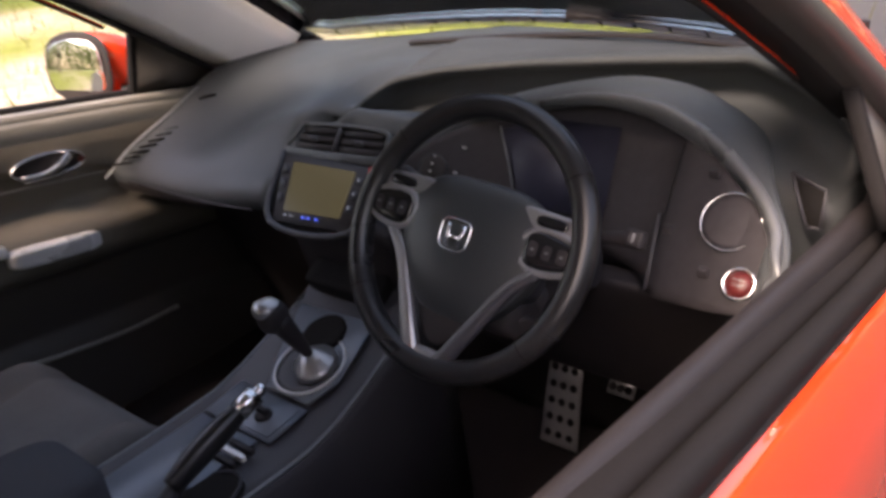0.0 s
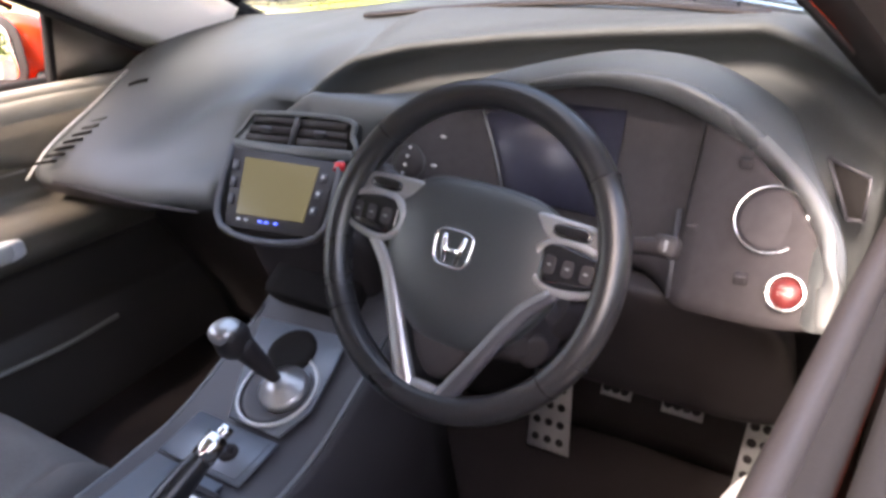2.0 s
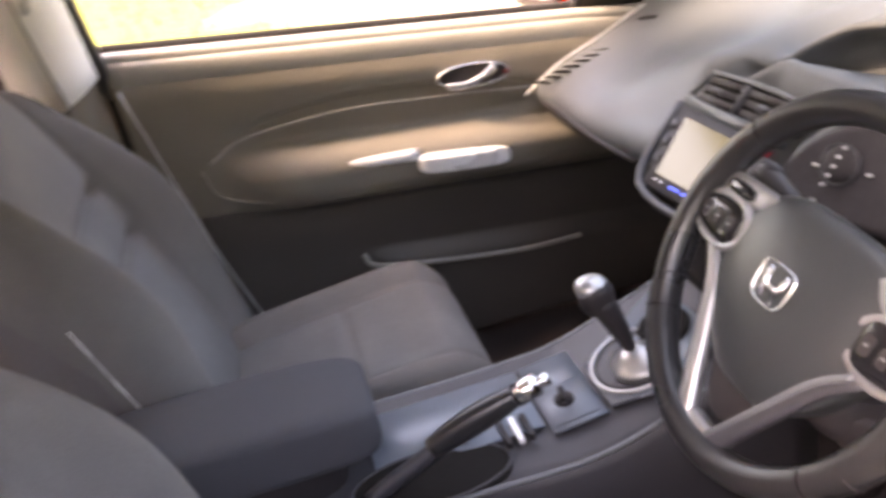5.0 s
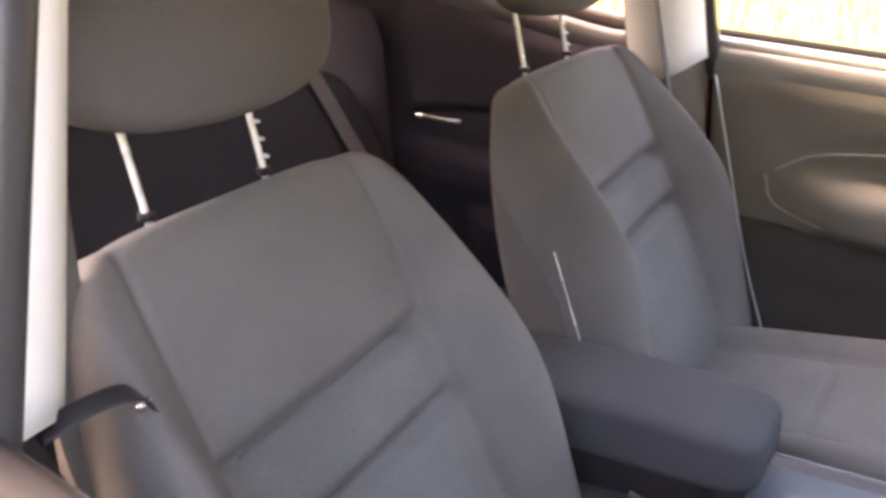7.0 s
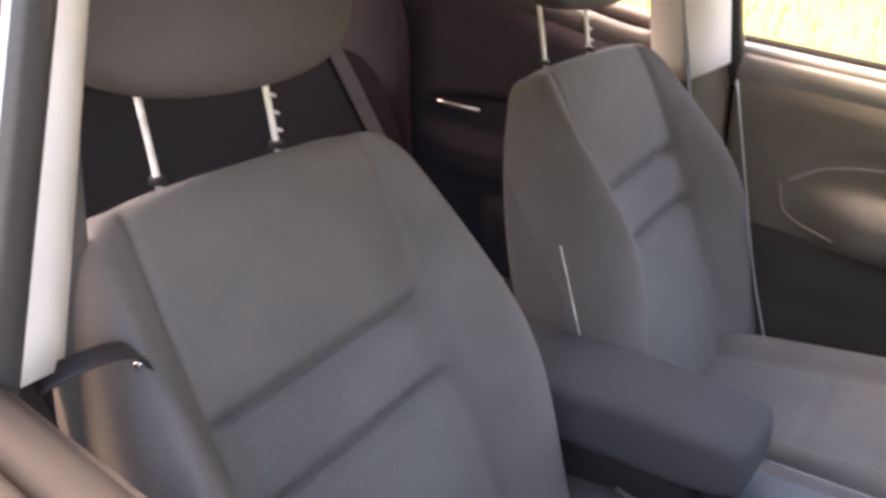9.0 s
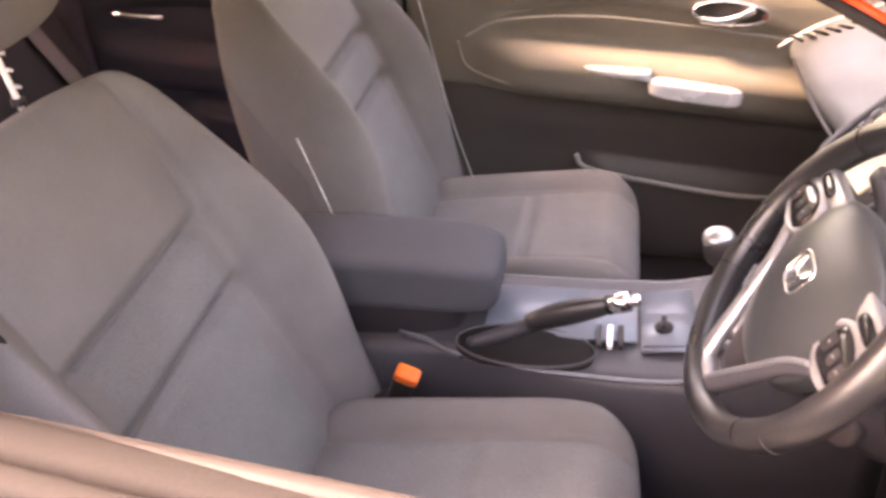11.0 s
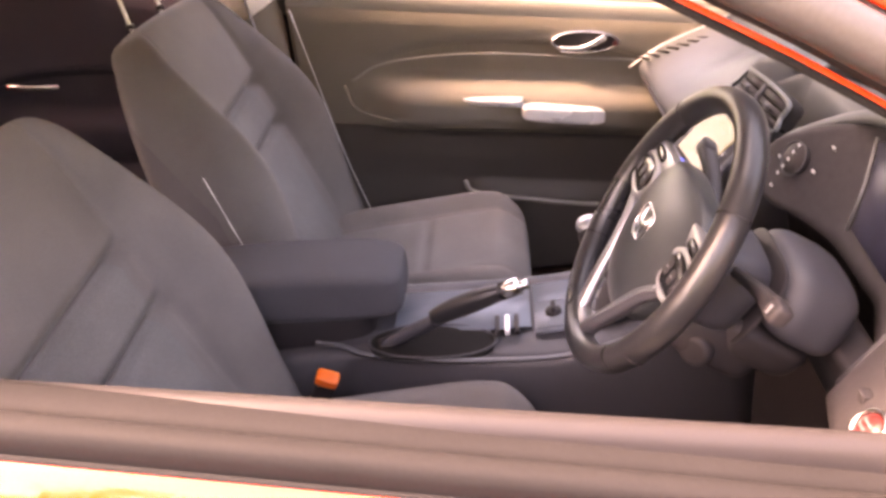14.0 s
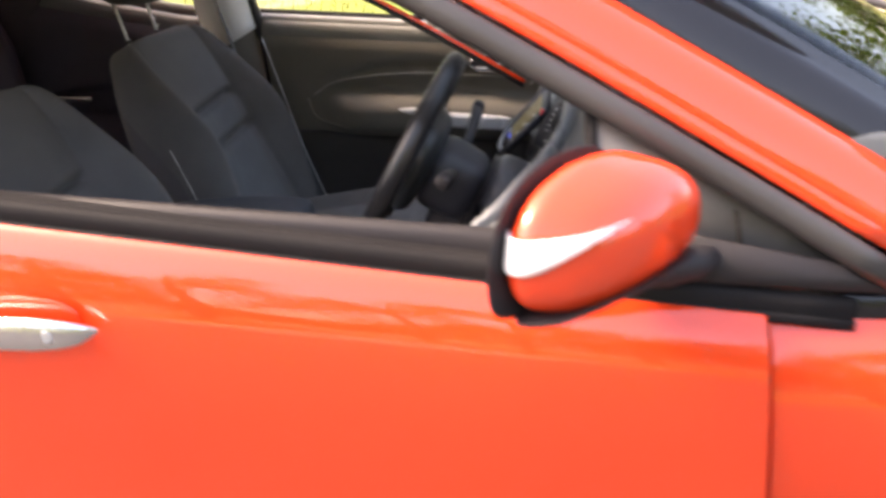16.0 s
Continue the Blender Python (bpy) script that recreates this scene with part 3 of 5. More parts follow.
for off, x0 in ((0.0, 0.30), (0.03, -0.28)):
    arm = smooth_path([(x0 + 0.28, 1.36, 0.995), (x0, 1.30, 1.012), (x0 - 0.28, 1.25, 1.015)], 8)
    part("wiper", sweep(arm, 0.007, 0.008), BLACK, car, "black windscreen wiper at rest")

# ---- cabin lining ----
for side in (1, -1):
    pillar = thing("centre_pillar_trim", (side * 0.66, -0.33, 0.25), "pale grey centre pillar trim above a dark lower cover", "pillar trim", "pillar trims")
    rows = []
    for i in range(13):
        t = i / 12
        za, zb = 1.022 + 0.368 * t, 0.990 + 0.395 * t
        front = Vector((side * (0.709 - 0.325 * (za - 1.02)), -0.268, za))
        inner = Vector((side * (0.650 - 0.275 * (zb - 0.99)), -0.330, zb))
        rows.append([front + Vector((side * 0.015, 0, 0)), front, front.lerp(inner, 0.5) + Vector((side * -0.004, 0.003, 0)), inner, inner + Vector((side * 0.004, -0.07, 0)), inner + Vector((side * 0.07, -0.07, 0))])
    part("upper_trim", loft(rows), TRIM, pillar, "pale grey plastic upper trim")
    rows = []
    for i in range(11):
        z = 0.27 + 0.80 * i / 10
        x = 0.728 - 0.012 * step(0.7, 0.95, z) + 0.020 * step(0.97, 0.99, z)
        rows.append([Vector((side * (x + 0.02), -0.268, z)), Vector((side * x, -0.27, z)), Vector((side * (x - 0.058), -0.328, z)), Vector((side * (x - 0.055), -0.41, z)), Vector((side * (x + 0.02), -0.42, z))])
    # cover black by the driver, door-card brown by the passenger
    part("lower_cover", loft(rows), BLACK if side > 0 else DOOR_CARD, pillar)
    edge = [Vector((side * (0.752 - 0.02 * (z > 2)), -0.262, z)) for z in (0.28, 0.5, 0.7, 0.85, 0.95, 1.0)]
    part("seal", sweep(edge, 0.009 if side > 0 else 0.016, 0.009 if side > 0 else 0.013, up=(0, 1, 0)), RUBBER, pillar)
    # windscreen pillar lining
    front = thing("front_pillar_trim", (side * 0.60, 0.9, 0.97), "pale grey windscreen pillar trim", "pillar trim", "pillar trims")
    rows = []
    for i in range(16):
        y = 1.04 - 0.80 * i / 15
        z = window_edge(y) + 0.06
        x = side_x(y, z) - 0.035
        rows.append([Vector((side * x, y - 0.03, z - 0.03)), Vector((side * (x - 0.030), y - 0.02, z + 0.005)), Vector((side * (x - 0.066), y + 0.036, z + 0.058)), Vector((side * (x - 0.078), y + 0.062, z + 0.094)), Vector((side * (x - 0.03), y + 0.05, z + 0.06))])
    part("cover", loft(rows), TRIM, front)

lining = thing("cabin_lining", (0, -1.3, 0.25), "dark moulded plastic linings of the rear cabin and footwells", "lining")
for side in (1, -1):
    part("kick_panel", rbox(lambda x, y, z, s=side: Vector((s * (0.742 + 0.012 * x), 0.98 + 0.24 * y, 0.56 + 0.33 * z)), 12, 6), CARPET, lining)
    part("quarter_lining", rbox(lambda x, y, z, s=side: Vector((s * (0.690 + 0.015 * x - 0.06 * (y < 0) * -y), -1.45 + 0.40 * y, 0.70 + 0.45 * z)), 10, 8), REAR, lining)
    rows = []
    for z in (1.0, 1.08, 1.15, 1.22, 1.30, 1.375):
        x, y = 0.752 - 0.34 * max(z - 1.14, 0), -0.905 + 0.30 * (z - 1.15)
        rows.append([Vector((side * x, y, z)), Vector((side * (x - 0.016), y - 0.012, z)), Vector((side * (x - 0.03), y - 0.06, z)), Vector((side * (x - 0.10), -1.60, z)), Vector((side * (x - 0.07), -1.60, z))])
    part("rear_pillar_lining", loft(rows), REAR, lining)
part("tailgate_lining", rbox(lambda x, y, z: Vector((0.68 * x, -1.775 + 0.015 * y, 0.62 + 0.37 * z)), 12, 6), BLACK, lining)

# ---- dashboard ----
dash = thing("dashboard", (0, 0.8, 0.25), "grained blue-grey plastic dashboard in two tiers", "dashboard")


LIP = [(-0.20, 0.74, 0.930), (-0.152, 0.75, 0.932), (-0.127, 0.79, 0.964), (-0.094, 0.83, 0.988), (0.0, 0.86, 1.006), (0.158, 0.88, 1.023),
       (0.339, 0.88, 1.040), (0.551, 0.86, 1.060), (0.617, 0.83, 1.045), (0.685, 0.78, 1.026), (0.71, 0.76, 1.010)]


def dash_profile(x):
    """Points from the windscreen to the knees for one section."""
    drv = step(-0.21, -0.13, x)
    mid = step(-0.50, -0.18, x)
    far = 1.10 + 0.15 * (1 - (x / 0.7) ** 2)
    ly, lz = lerp_rows(LIP, x)
    end = step(0.60, 0.71, x)
    pas = [(far, 0.962), (0.95, 0.962), (0.85, 0.947), (0.78, 0.918), (0.72, 0.888), (0.66, 0.863), (0.60, 0.840), (0.562, 0.812), (0.556, 0.785), (0.58, 0.755), (0.72, 0.70), (0.86, 0.42), (0.90, 0.28)]
    cen = [(far, 0.985), (0.95, 0.985), (0.85, 0.978), (0.78, 0.968), (0.72, 0.958), (0.680, 0.948), (0.650, 0.915), (0.618, 0.878), (0.57, 0.842), (0.57, 0.80), (0.65, 0.74), (0.86, 0.42), (0.90, 0.28)]
    drs = [(far, 0.99), (1.02, 1.015 + 0.3 * (lz - 1.02)), (ly + 0.05, lz - 0.002), (ly, lz), (ly - 0.004, lz - 0.014), (ly + 0.045, lz - 0.038), (ly + 0.030, lz - 0.085), (0.76, 0.945 - 0.03 * end), (0.73, 0.90), (0.72, 0.82), (0.72, 0.74), (0.84, 0.50), (0.90, 0.28)]
    out = []
    for (ya, za), (yb, zb), (yc, zc) in zip(pas, cen, drs):
        y, z = ya + (yb - ya) * mid, za + (zb - za) * mid
        out.append((y + (yc - y) * drv, z + (zc - z) * drv))
    return out


rings = []
for i in range(95):
    x = -0.70 + 1.41 * i / 94
    rings.append([Vector((x, p.y, p.z)) for p in smooth_path([(0, y, z) for y, z in dash_profile(x)], 4)] + [Vector((x, 1.2, 0.28)), Vector((x, 1.22, 0.9))])
pad = loft(rings)
for f in pad.faces:
    c = f.calc_center_median()
    f.material_index = 1 if c.z < 0.788 and c.y < 1.1 else 0
part("pad", pad, [DASH, BLACK], dash)
slot = smooth_path([(-0.26, 1.07, 0.988), (0.0, 1.10, 1.006), (0.25, 1.10, 1.018), (0.5, 1.05, 1.020)], 8)
part("demister_slot", sweep(slot, 0.012, 0.004), BLACK, dash)

# instrument binnacle: an arch that wraps round the driver, a pale sheen strip on it, dark faces inside
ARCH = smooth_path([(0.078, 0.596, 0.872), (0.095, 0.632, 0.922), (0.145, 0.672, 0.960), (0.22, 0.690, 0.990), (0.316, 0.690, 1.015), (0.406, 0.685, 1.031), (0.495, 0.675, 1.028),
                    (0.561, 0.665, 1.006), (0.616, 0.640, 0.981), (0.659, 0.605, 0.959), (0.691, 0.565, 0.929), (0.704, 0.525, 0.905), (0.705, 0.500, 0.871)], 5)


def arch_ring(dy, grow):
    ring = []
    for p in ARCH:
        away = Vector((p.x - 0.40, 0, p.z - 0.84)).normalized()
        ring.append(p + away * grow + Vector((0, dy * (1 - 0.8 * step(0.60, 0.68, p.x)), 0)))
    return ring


def arch_top(x):
    return lerp_rows([(p.x, p.z) for p in ARCH if p.x < 0.70], x)[0]


def face_depth(x, z):
    """Depth of the instrument faces, which wrap from the heater dial to the start button."""
    base, slope = lerp_rows([(0.07, 0.600, 0.40), (0.11, 0.622, 0.40), (0.15, 0.634, 0.45), (0.20, 0.664, 0.45), (0.26, 0.686, 0.48), (0.40, 0.690, 0.50), (0.50, 0.662, 0.60), (0.56, 0.615, 0.80), (0.635, 0.584, 0.85), (0.667, 0.573, 0.85), (0.71, 0.566, 0.85)], x)
    return base + slope * (z - 0.92)


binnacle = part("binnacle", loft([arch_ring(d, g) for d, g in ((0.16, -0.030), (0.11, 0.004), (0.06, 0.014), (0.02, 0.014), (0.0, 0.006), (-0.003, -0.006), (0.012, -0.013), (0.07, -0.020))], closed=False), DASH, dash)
# paler strip puts the pad edge's bright sheen into the colour
part("sheen_arc", sweep(arch_ring(-0.004, 0.002)[20:], 0.017, 0.007, up=(0, 1, 0.55), sides=14, taper=lambda t: min(1, 0.25 + 2.6 * t, 0.35 + 2.6 * (1 - t))), HOOP, binnacle, "pale grey strip for the sheen round the instruments")


def face_sheet(xa, xb, low_a, low_b, lift):
    def at(u, v):
        x = xa + (xb - xa) * u
        low = low_a + (low_b - low_a) * u
        z = low + (arch_top(x) - 0.006 - low) * v
        return (x, face_depth(x, z) - lift, z)
    return sheet(at, 26, 12, 0.006)


part("cluster_face", face_sheet(0.085, 0.545, 0.850, 0.828, 0.0), CLUSTER, binnacle)
edge = [(x, face_depth(x, z) - 0.004, z) for x, z in ((0.239, 0.967), (0.262, 0.92), (0.284, 0.872), (0.43, 0.868), (0.43, 0.985), (0.30, 0.985))]
part("display", slab(edge, 0.004), DISPLAY, binnacle, "dark blue digital display, switched off")
part("display_edge", sweep([Vector((x, face_depth(x, z) - 0.007, z)) for x, z in ((0.236, 0.972), (0.258, 0.92), (0.281, 0.868))], 0.0016, 0.0016), HOOP, binnacle)
# driver's right pod with dial ring, start button, small switches
pod = part("driver_pod", face_sheet(0.538, 0.702, 0.834, 0.866, 0.012), CLUSTER, dash)
FACE = Vector((0, -1, 0.85)).normalized()
part("pod_edge", sweep([Vector((x, face_depth(x, z) - 0.012, z)) for x, z in ((0.530, 0.912), (0.536, 0.870), (0.541, 0.836))], 0.003, 0.003), CONSOLE, pod)


def on_pod(x, z, out=0.0):
    return Vector((x, face_depth(x, z) - 0.013, z)) + FACE * out


part("dial_face", disc(on_pod(0.636, 0.935, 0.003), FACE, 0.032, 0.006, dome=0.002), CLUSTER, pod)
part("dial_ring", hoop(on_pod(0.636, 0.935, 0.004), FACE, 0.0345, 0.0014), CHROME, pod, "thin chrome ring")
BUTTON = Vector((0.667, 0.529, 0.889))
button = part("start_button", disc(BUTTON, FACE, 0.0150, 0.016, dome=0.003), RED, pod, "round red start button")
part("button_ring", hoop(BUTTON - FACE * 0.001, FACE, 0.0174, 0.0023), CHROME, button, "bright chrome ring")


def lettering(text, size, place, turn, mat, parent, name="lettering"):
    curve = bpy.data.curves.new(name, "FONT")
    curve.body, curve.size, curve.align_x, curve.align_y, curve.extrude = text, size, "CENTER", "CENTER", 0.0002
    tmp = bpy.data.objects.new(name, curve)
    scene.collection.objects.link(tmp)
    bpy.context.view_layer.update()
    me = bpy.data.meshes.new_from_object(tmp.evaluated_get(bpy.context.evaluated_depsgraph_get()))
    bpy.data.objects.remove(tmp)
    bpy.data.curves.remove(curve)
    me.transform(Matrix.Translation(place) @ turn.to_4x4())
    bm = bmesh.new()
    bm.from_mesh(me)
    bpy.data.meshes.remove(me)
    return part(name, bm, mat, parent, smooth=False)


FACE_TURN = Matrix.Rotation(radians(90 - 40.4), 3, "X")
lettering("ENGINE", 0.0040, BUTTON + FACE * 0.0032 + FACE_TURN @ Vector((0, 0.0040, 0)), FACE_TURN, KEY_MARK, button)
lettering("START", 0.0050, BUTTON + FACE * 0.0034 + FACE_TURN @ Vector((0, -0.0025, 0)), FACE_TURN, KEY_MARK, button)
for x, z in ((0.620, 0.884), (0.597, 0.973), (0.553, 0.905)):
    part("small_switch", block(on_pod(x, z, 0.001), (0.0065, 0.005, 0.005)), CLUSTER, pod)
    part("switch_mark", block(on_pod(x, z, 0.006), (0.003, 0.001, 0.0012)), KEY_MARK, pod)
# four-cornered side outlet
corners = [Vector(p) for p in ((0.662, 0.712, 0.957), (0.690, 0.690, 0.898), (0.706, 0.690, 0.899), (0.707, 0.700, 0.945))]
out = part("side_outlet", slab(corners, 0.006), VOID, dash, "black four-cornered side outlet")
for a, b in zip(corners, corners[1:] + corners[:1]):
    part("outlet_frame", sweep([a + Vector((0, -0.006, 0)), a.lerp(b, 0.5) + Vector((0, -0.006, 0)), b + Vector((0, -0.006, 0))], 0.0020, 0.0020), CONSOLE, out)
# heating dial and marks at the arch's end beside the centre outlet
HEAT = Vector((0.25, -1, 0.45)).normalized()


def on_heat(x, z, out=0.0):
    return Vector((x, face_depth(x, z), z)) + HEAT * out


dial = part("heater_dial", disc(on_heat(0.150, 0.912, 0.006), HEAT, 0.022, 0.01, dome=0.003), BLACK, dash, "black heating dial")
part("dial_rim", hoop(on_heat(0.150, 0.912, 0.005), HEAT, 0.0235, 0.0012), CONSOLE, dial)
for k in range(5):
    part("marking", block(on_heat(0.144 + 0.002 * k, 0.888 + 0.0105 * k, 0.010), (0.0018, 0.0012, 0.0020)), GREY_MARK, dial)
for x, z in ((0.122, 0.905), (0.187, 0.940), (0.180, 0.905), (0.135, 0.868)):
    part("marking", block(on_heat(x, z, 0.002), (0.0040, 0.0012, 0.0016)), GREY_MARK, dial)

# centre outlet
VTL, VTR, VBR, VBL = Vector((-0.158, 0.653, 0.944)), Vector((0.036, 0.655, 0.950)), Vector((0.044, 0.629, 0.912)), Vector((-0.182, 0.633, 0.901))
VN = (VBR - VBL).cross(VTL - VBL).normalized()


def on_vent(u, v, out=0.0):
    return VBL.lerp(VBR, u).lerp(VTL.lerp(VTR, u), v) + VN * out


vent = part("centre_outlet", rbox(lambda x, y, z: on_vent(0.5 + 0.5 * x, 0.5 + 0.52 * z, -0.014 + 0.016 * y), 8, 12), VOID, dash, "black centre air outlet with slats")
for k in range(3):
    for ua, ub in ((0.03, 0.46), (0.53, 0.97)):
        v = 0.18 + 0.31 * k
        part("slat", sweep([on_vent(ua, v, 0.001), on_vent((ua + ub) / 2, v, 0.003), on_vent(ub, v, 0.001)], 0.005, 0.0030, up=VN), BLACK, vent)
part("outlet_divider", sweep([on_vent(0.495, 0.05, 0.004), on_vent(0.495, 0.5, 0.005), on_vent(0.495, 0.95, 0.004)], 0.004, 0.005, up=VN), CONSOLE, vent)
for u in (0.22, 0.75):
    part("outlet_tab", block(on_vent(u, 0.47, 0.006), (0.010, 0.004, 0.005)), CONSOLE, vent)
rim_points = smooth_path([on_vent(u, v, 0.003) for u, v in ((0.0, 0.98), (0.5, 1.06), (1.0, 0.98), (1.03, 0.5), (1.03, 0.0), (0.5, -0.05), (-0.03, 0.0), (-0.03, 0.5), (0.0, 0.98))], 5)
part("outlet_rim", sweep(rim_points, 0.0036, 0.0034, up=VN), DASH, vent)
part("outlet_lip", sweep([on_vent(-0.04, -0.12, 0.004), on_vent(0.5, -0.16, 0.007), on_vent(1.04, -0.12, 0.004)], 0.009, 0.005, up=VN), DASH, vent)
# passenger's side outlet: a fan of slits, and the gap between dashboard and door
for k in range(8):
    t = k / 7
    a = Vector((-0.672 + 0.018 * t, 0.548 + 0.150 * t, 0.828 + 0.046 * t))
    part("outlet_slat", sweep([a, a + Vector((0.022, 0.008, 0.004)), a + Vector((0.046 - 0.016 * t, 0.014, 0.006))], 0.0045, 0.0022), VOID, dash)
part("upper_slit", sweep([Vector((-0.640, 0.770, 0.913)), Vector((-0.622, 0.778, 0.918)), Vector((-0.600, 0.784, 0.921))], 0.006, 0.003), VOID, dash)
edge = smooth_path([(-0.690, 0.53, 0.80), (-0.688, 0.60, 0.846), (-0.685, 0.70, 0.886), (-0.680, 0.80, 0.930)], 6)
part("end_trim", sweep(edge, 0.0022, 0.0022), SATIN, dash)
part("panel_line", sweep(smooth_path([(-0.64, 0.553, 0.792), (-0.4, 0.553, 0.792), (-0.24, 0.556, 0.800)], 5), 0.003, 0.003), BLACK, dash)
# knee panel
part("knee_panel", rbox(lambda x, y, z: Vector((0.41 + 0.25 * x, 0.655 + 0.03 * y + 0.05 * -z, 0.70 + 0.12 * z)), 6, 12), BLACK, dash)
part("lower_facing", rbox(lambda x, y, z: Vector((-0.030 + 0.125 * x, 0.620 + 0.05 * y - 0.02 * z, 0.735 + 0.09 * z)), 6, 12), BLACK, dash, "black lower centre stack")

# ---- navigation unit ----
nav = thing("navigation_unit", (-0.05, 0.53, 0.82), "double-height navigation unit with a dull olive lit screen", "navigation unit")
TL, TR, BR, BL = Vector((-0.134, 0.594, 0.895)), Vector((0.014, 0.596, 0.897)), Vector((0.026, 0.532, 0.842)), Vector((-0.104, 0.527, 0.836))


def nav_quad(a, b, c, d, lift):
    n = (BR - BL).cross(TL - BL).normalized()
    def at(u, v):
        return BL.lerp(BR, u).lerp(TL.lerp(TR, u), v) + n * lift
    return [at(a, c), at(b, c), at(b, d), at(a, d)]


part("bezel", slab(nav_quad(-0.20, 1.22, -0.24, 1.16, -0.010), 0.012), BLACK, nav)
part("screen", slab(nav_quad(0, 1, 0, 1, 0.002), 0.002), SCREEN, nav, "olive-yellow lit screen", smooth=False)
frame_pts = nav_quad(-0.22, 1.24, -0.25, 1.18, 0.002)
part("surround", sweep(smooth_path([frame_pts[3], frame_pts[0], frame_pts[1], frame_pts[2]], 5), 0.0052, 0.005), CONSOLE, nav)
for k, u in enumerate((-0.12, -0.12, -0.12)):
    part("key", slab(nav_quad(u - 0.04, u + 0.04, 0.15 + 0.3 * k, 0.32 + 0.3 * k, 0.002), 0.003), CONSOLE, nav)
for k, u in enumerate((1.10, 1.10, 1.10)):
    part("key", slab(nav_quad(u - 0.04, u + 0.04, 0.15 + 0.3 * k, 0.30 + 0.3 * k, 0.002), 0.003), CONSOLE, nav)
    part("key_mark", slab(nav_quad(u - 0.015, u + 0.015, 0.2 + 0.3 * k, 0.25 + 0.3 * k, 0.006), 0.0006), GREY_MARK, nav)
for u, mat in ((0.02, GREY_MARK), (0.14, GREY_MARK), (0.36, BLUE_LED), (0.46, BLUE_LED), (0.60, BLUE_LED)):
    part("indicator", slab(nav_quad(u, u + 0.06, -0.11, -0.07, 0.003), 0.001), mat, nav)
part("hazard_switch", slab([(0.040, 0.597, 0.897), (0.058, 0.598, 0.898), (0.057, 0.604, 0.909), (0.041, 0.603, 0.908)], 0.006), HAZARD, dash, "red hazard switch")

# ---- steering wheel ----
wheel_tilt = radians(33)
HUB = Vector((0.388, 0.4025, 0.942))


TURN_C, TURN_S = math.cos(radians(4)), math.sin(radians(4))


def on_wheel(u, v, w=0.0):
    u, v = 0.935 * (u * TURN_C + v * TURN_S), 0.935 * (v * TURN_C - u * TURN_S)
    return HUB + Vector((u, v * math.sin(wheel_tilt) - w * math.cos(wheel_tilt), v * math.cos(wheel_tilt) + w * math.sin(wheel_tilt)))


AXLE = on_wheel(0, 0, 1) - HUB
steering = thing("steering_wheel", tuple(HUB), "black leather steering wheel with silver spokes and control pods", "steering wheel")
rim_path = [on_wheel(0.1695 * math.cos(2 * math.pi * i / 96), 0.1695 * math.sin(2 * math.pi * i / 96), 0.004) for i in range(96)]
SEAMS = (38, 142, 218, 322)
rim = part("rim", sweep(rim_path, 0.0148, 0.0165, up=AXLE, sides=16, n=2.2, ring=True), LEATHER, steering)
for deg in SEAMS:
    a = radians(deg)
    loop = []
    for i in range(20):
        b = 2 * math.pi * i / 20
        r = 0.1695 + 0.0152 * math.cos(b)
        loop.append(on_wheel(r * math.cos(a), r * math.sin(a), 0.004 + 0.0170 * math.sin(b)))
    part("rim_seam", sweep(loop, 0.0009, 0.0009, up=on_wheel(-math.sin(a), math.cos(a)) - HUB, ring=True, sides=6, n=2), VOID, rim)
for deg in (38, 142, 205, 335):
    a = radians(deg)
    c = on_wheel(0.1695 * math.cos(a), 0.1695 * math.sin(a), 0.004)
    tangent = on_wheel(-math.sin(a), math.cos(a)) - HUB
    part("rim_stitch", hoop(c, tangent, 0.0158, 0.0008, 24), BLACK, rim)


def hub_shape(x, y, z):
    v = y * 0.078
    wide = 0.110 * (1 - 0.40 * max(-y, 0) ** 1.4) * (1 - 0.06 * max(y, 0))
    bulge = 0.026 * (1 - 0.6 * (0.6 * x * x + 0.4 * y * y))
    return on_wheel(0.004 + x * wide, v * (1.02 if y > 0 else 1.30) - 0.004, -0.008 + z * (bulge if z > 0 else 0.035))


part("airbag_pad", rbox(hub_shape, 3.4, 24), PAD, steering, "smooth dark grey airbag cover")
def badge(u, v, w):
    return on_wheel(-0.004 + u, -0.001 + v, 0.0165 + w)


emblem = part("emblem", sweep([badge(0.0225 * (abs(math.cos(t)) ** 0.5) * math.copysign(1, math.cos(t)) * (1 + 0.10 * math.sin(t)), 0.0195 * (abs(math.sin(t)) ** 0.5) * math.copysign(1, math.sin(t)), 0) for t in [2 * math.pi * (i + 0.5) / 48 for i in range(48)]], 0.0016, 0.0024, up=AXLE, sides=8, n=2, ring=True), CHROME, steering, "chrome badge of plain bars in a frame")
for s in (-1, 1):
    part("badge_bar", sweep([badge(s * 0.0130, 0.0145, 0), badge(s * 0.0098, 0, 0.001), badge(s * 0.0078, -0.0155, 0)], 0.0028, 0.002, up=AXLE), CHROME, emblem)
part("badge_bar", sweep([badge(-0.008, -0.002, 0), badge(0, -0.003, 0.001), badge(0.008, -0.002, 0)], 0.0022, 0.0018, up=AXLE), CHROME, emblem)
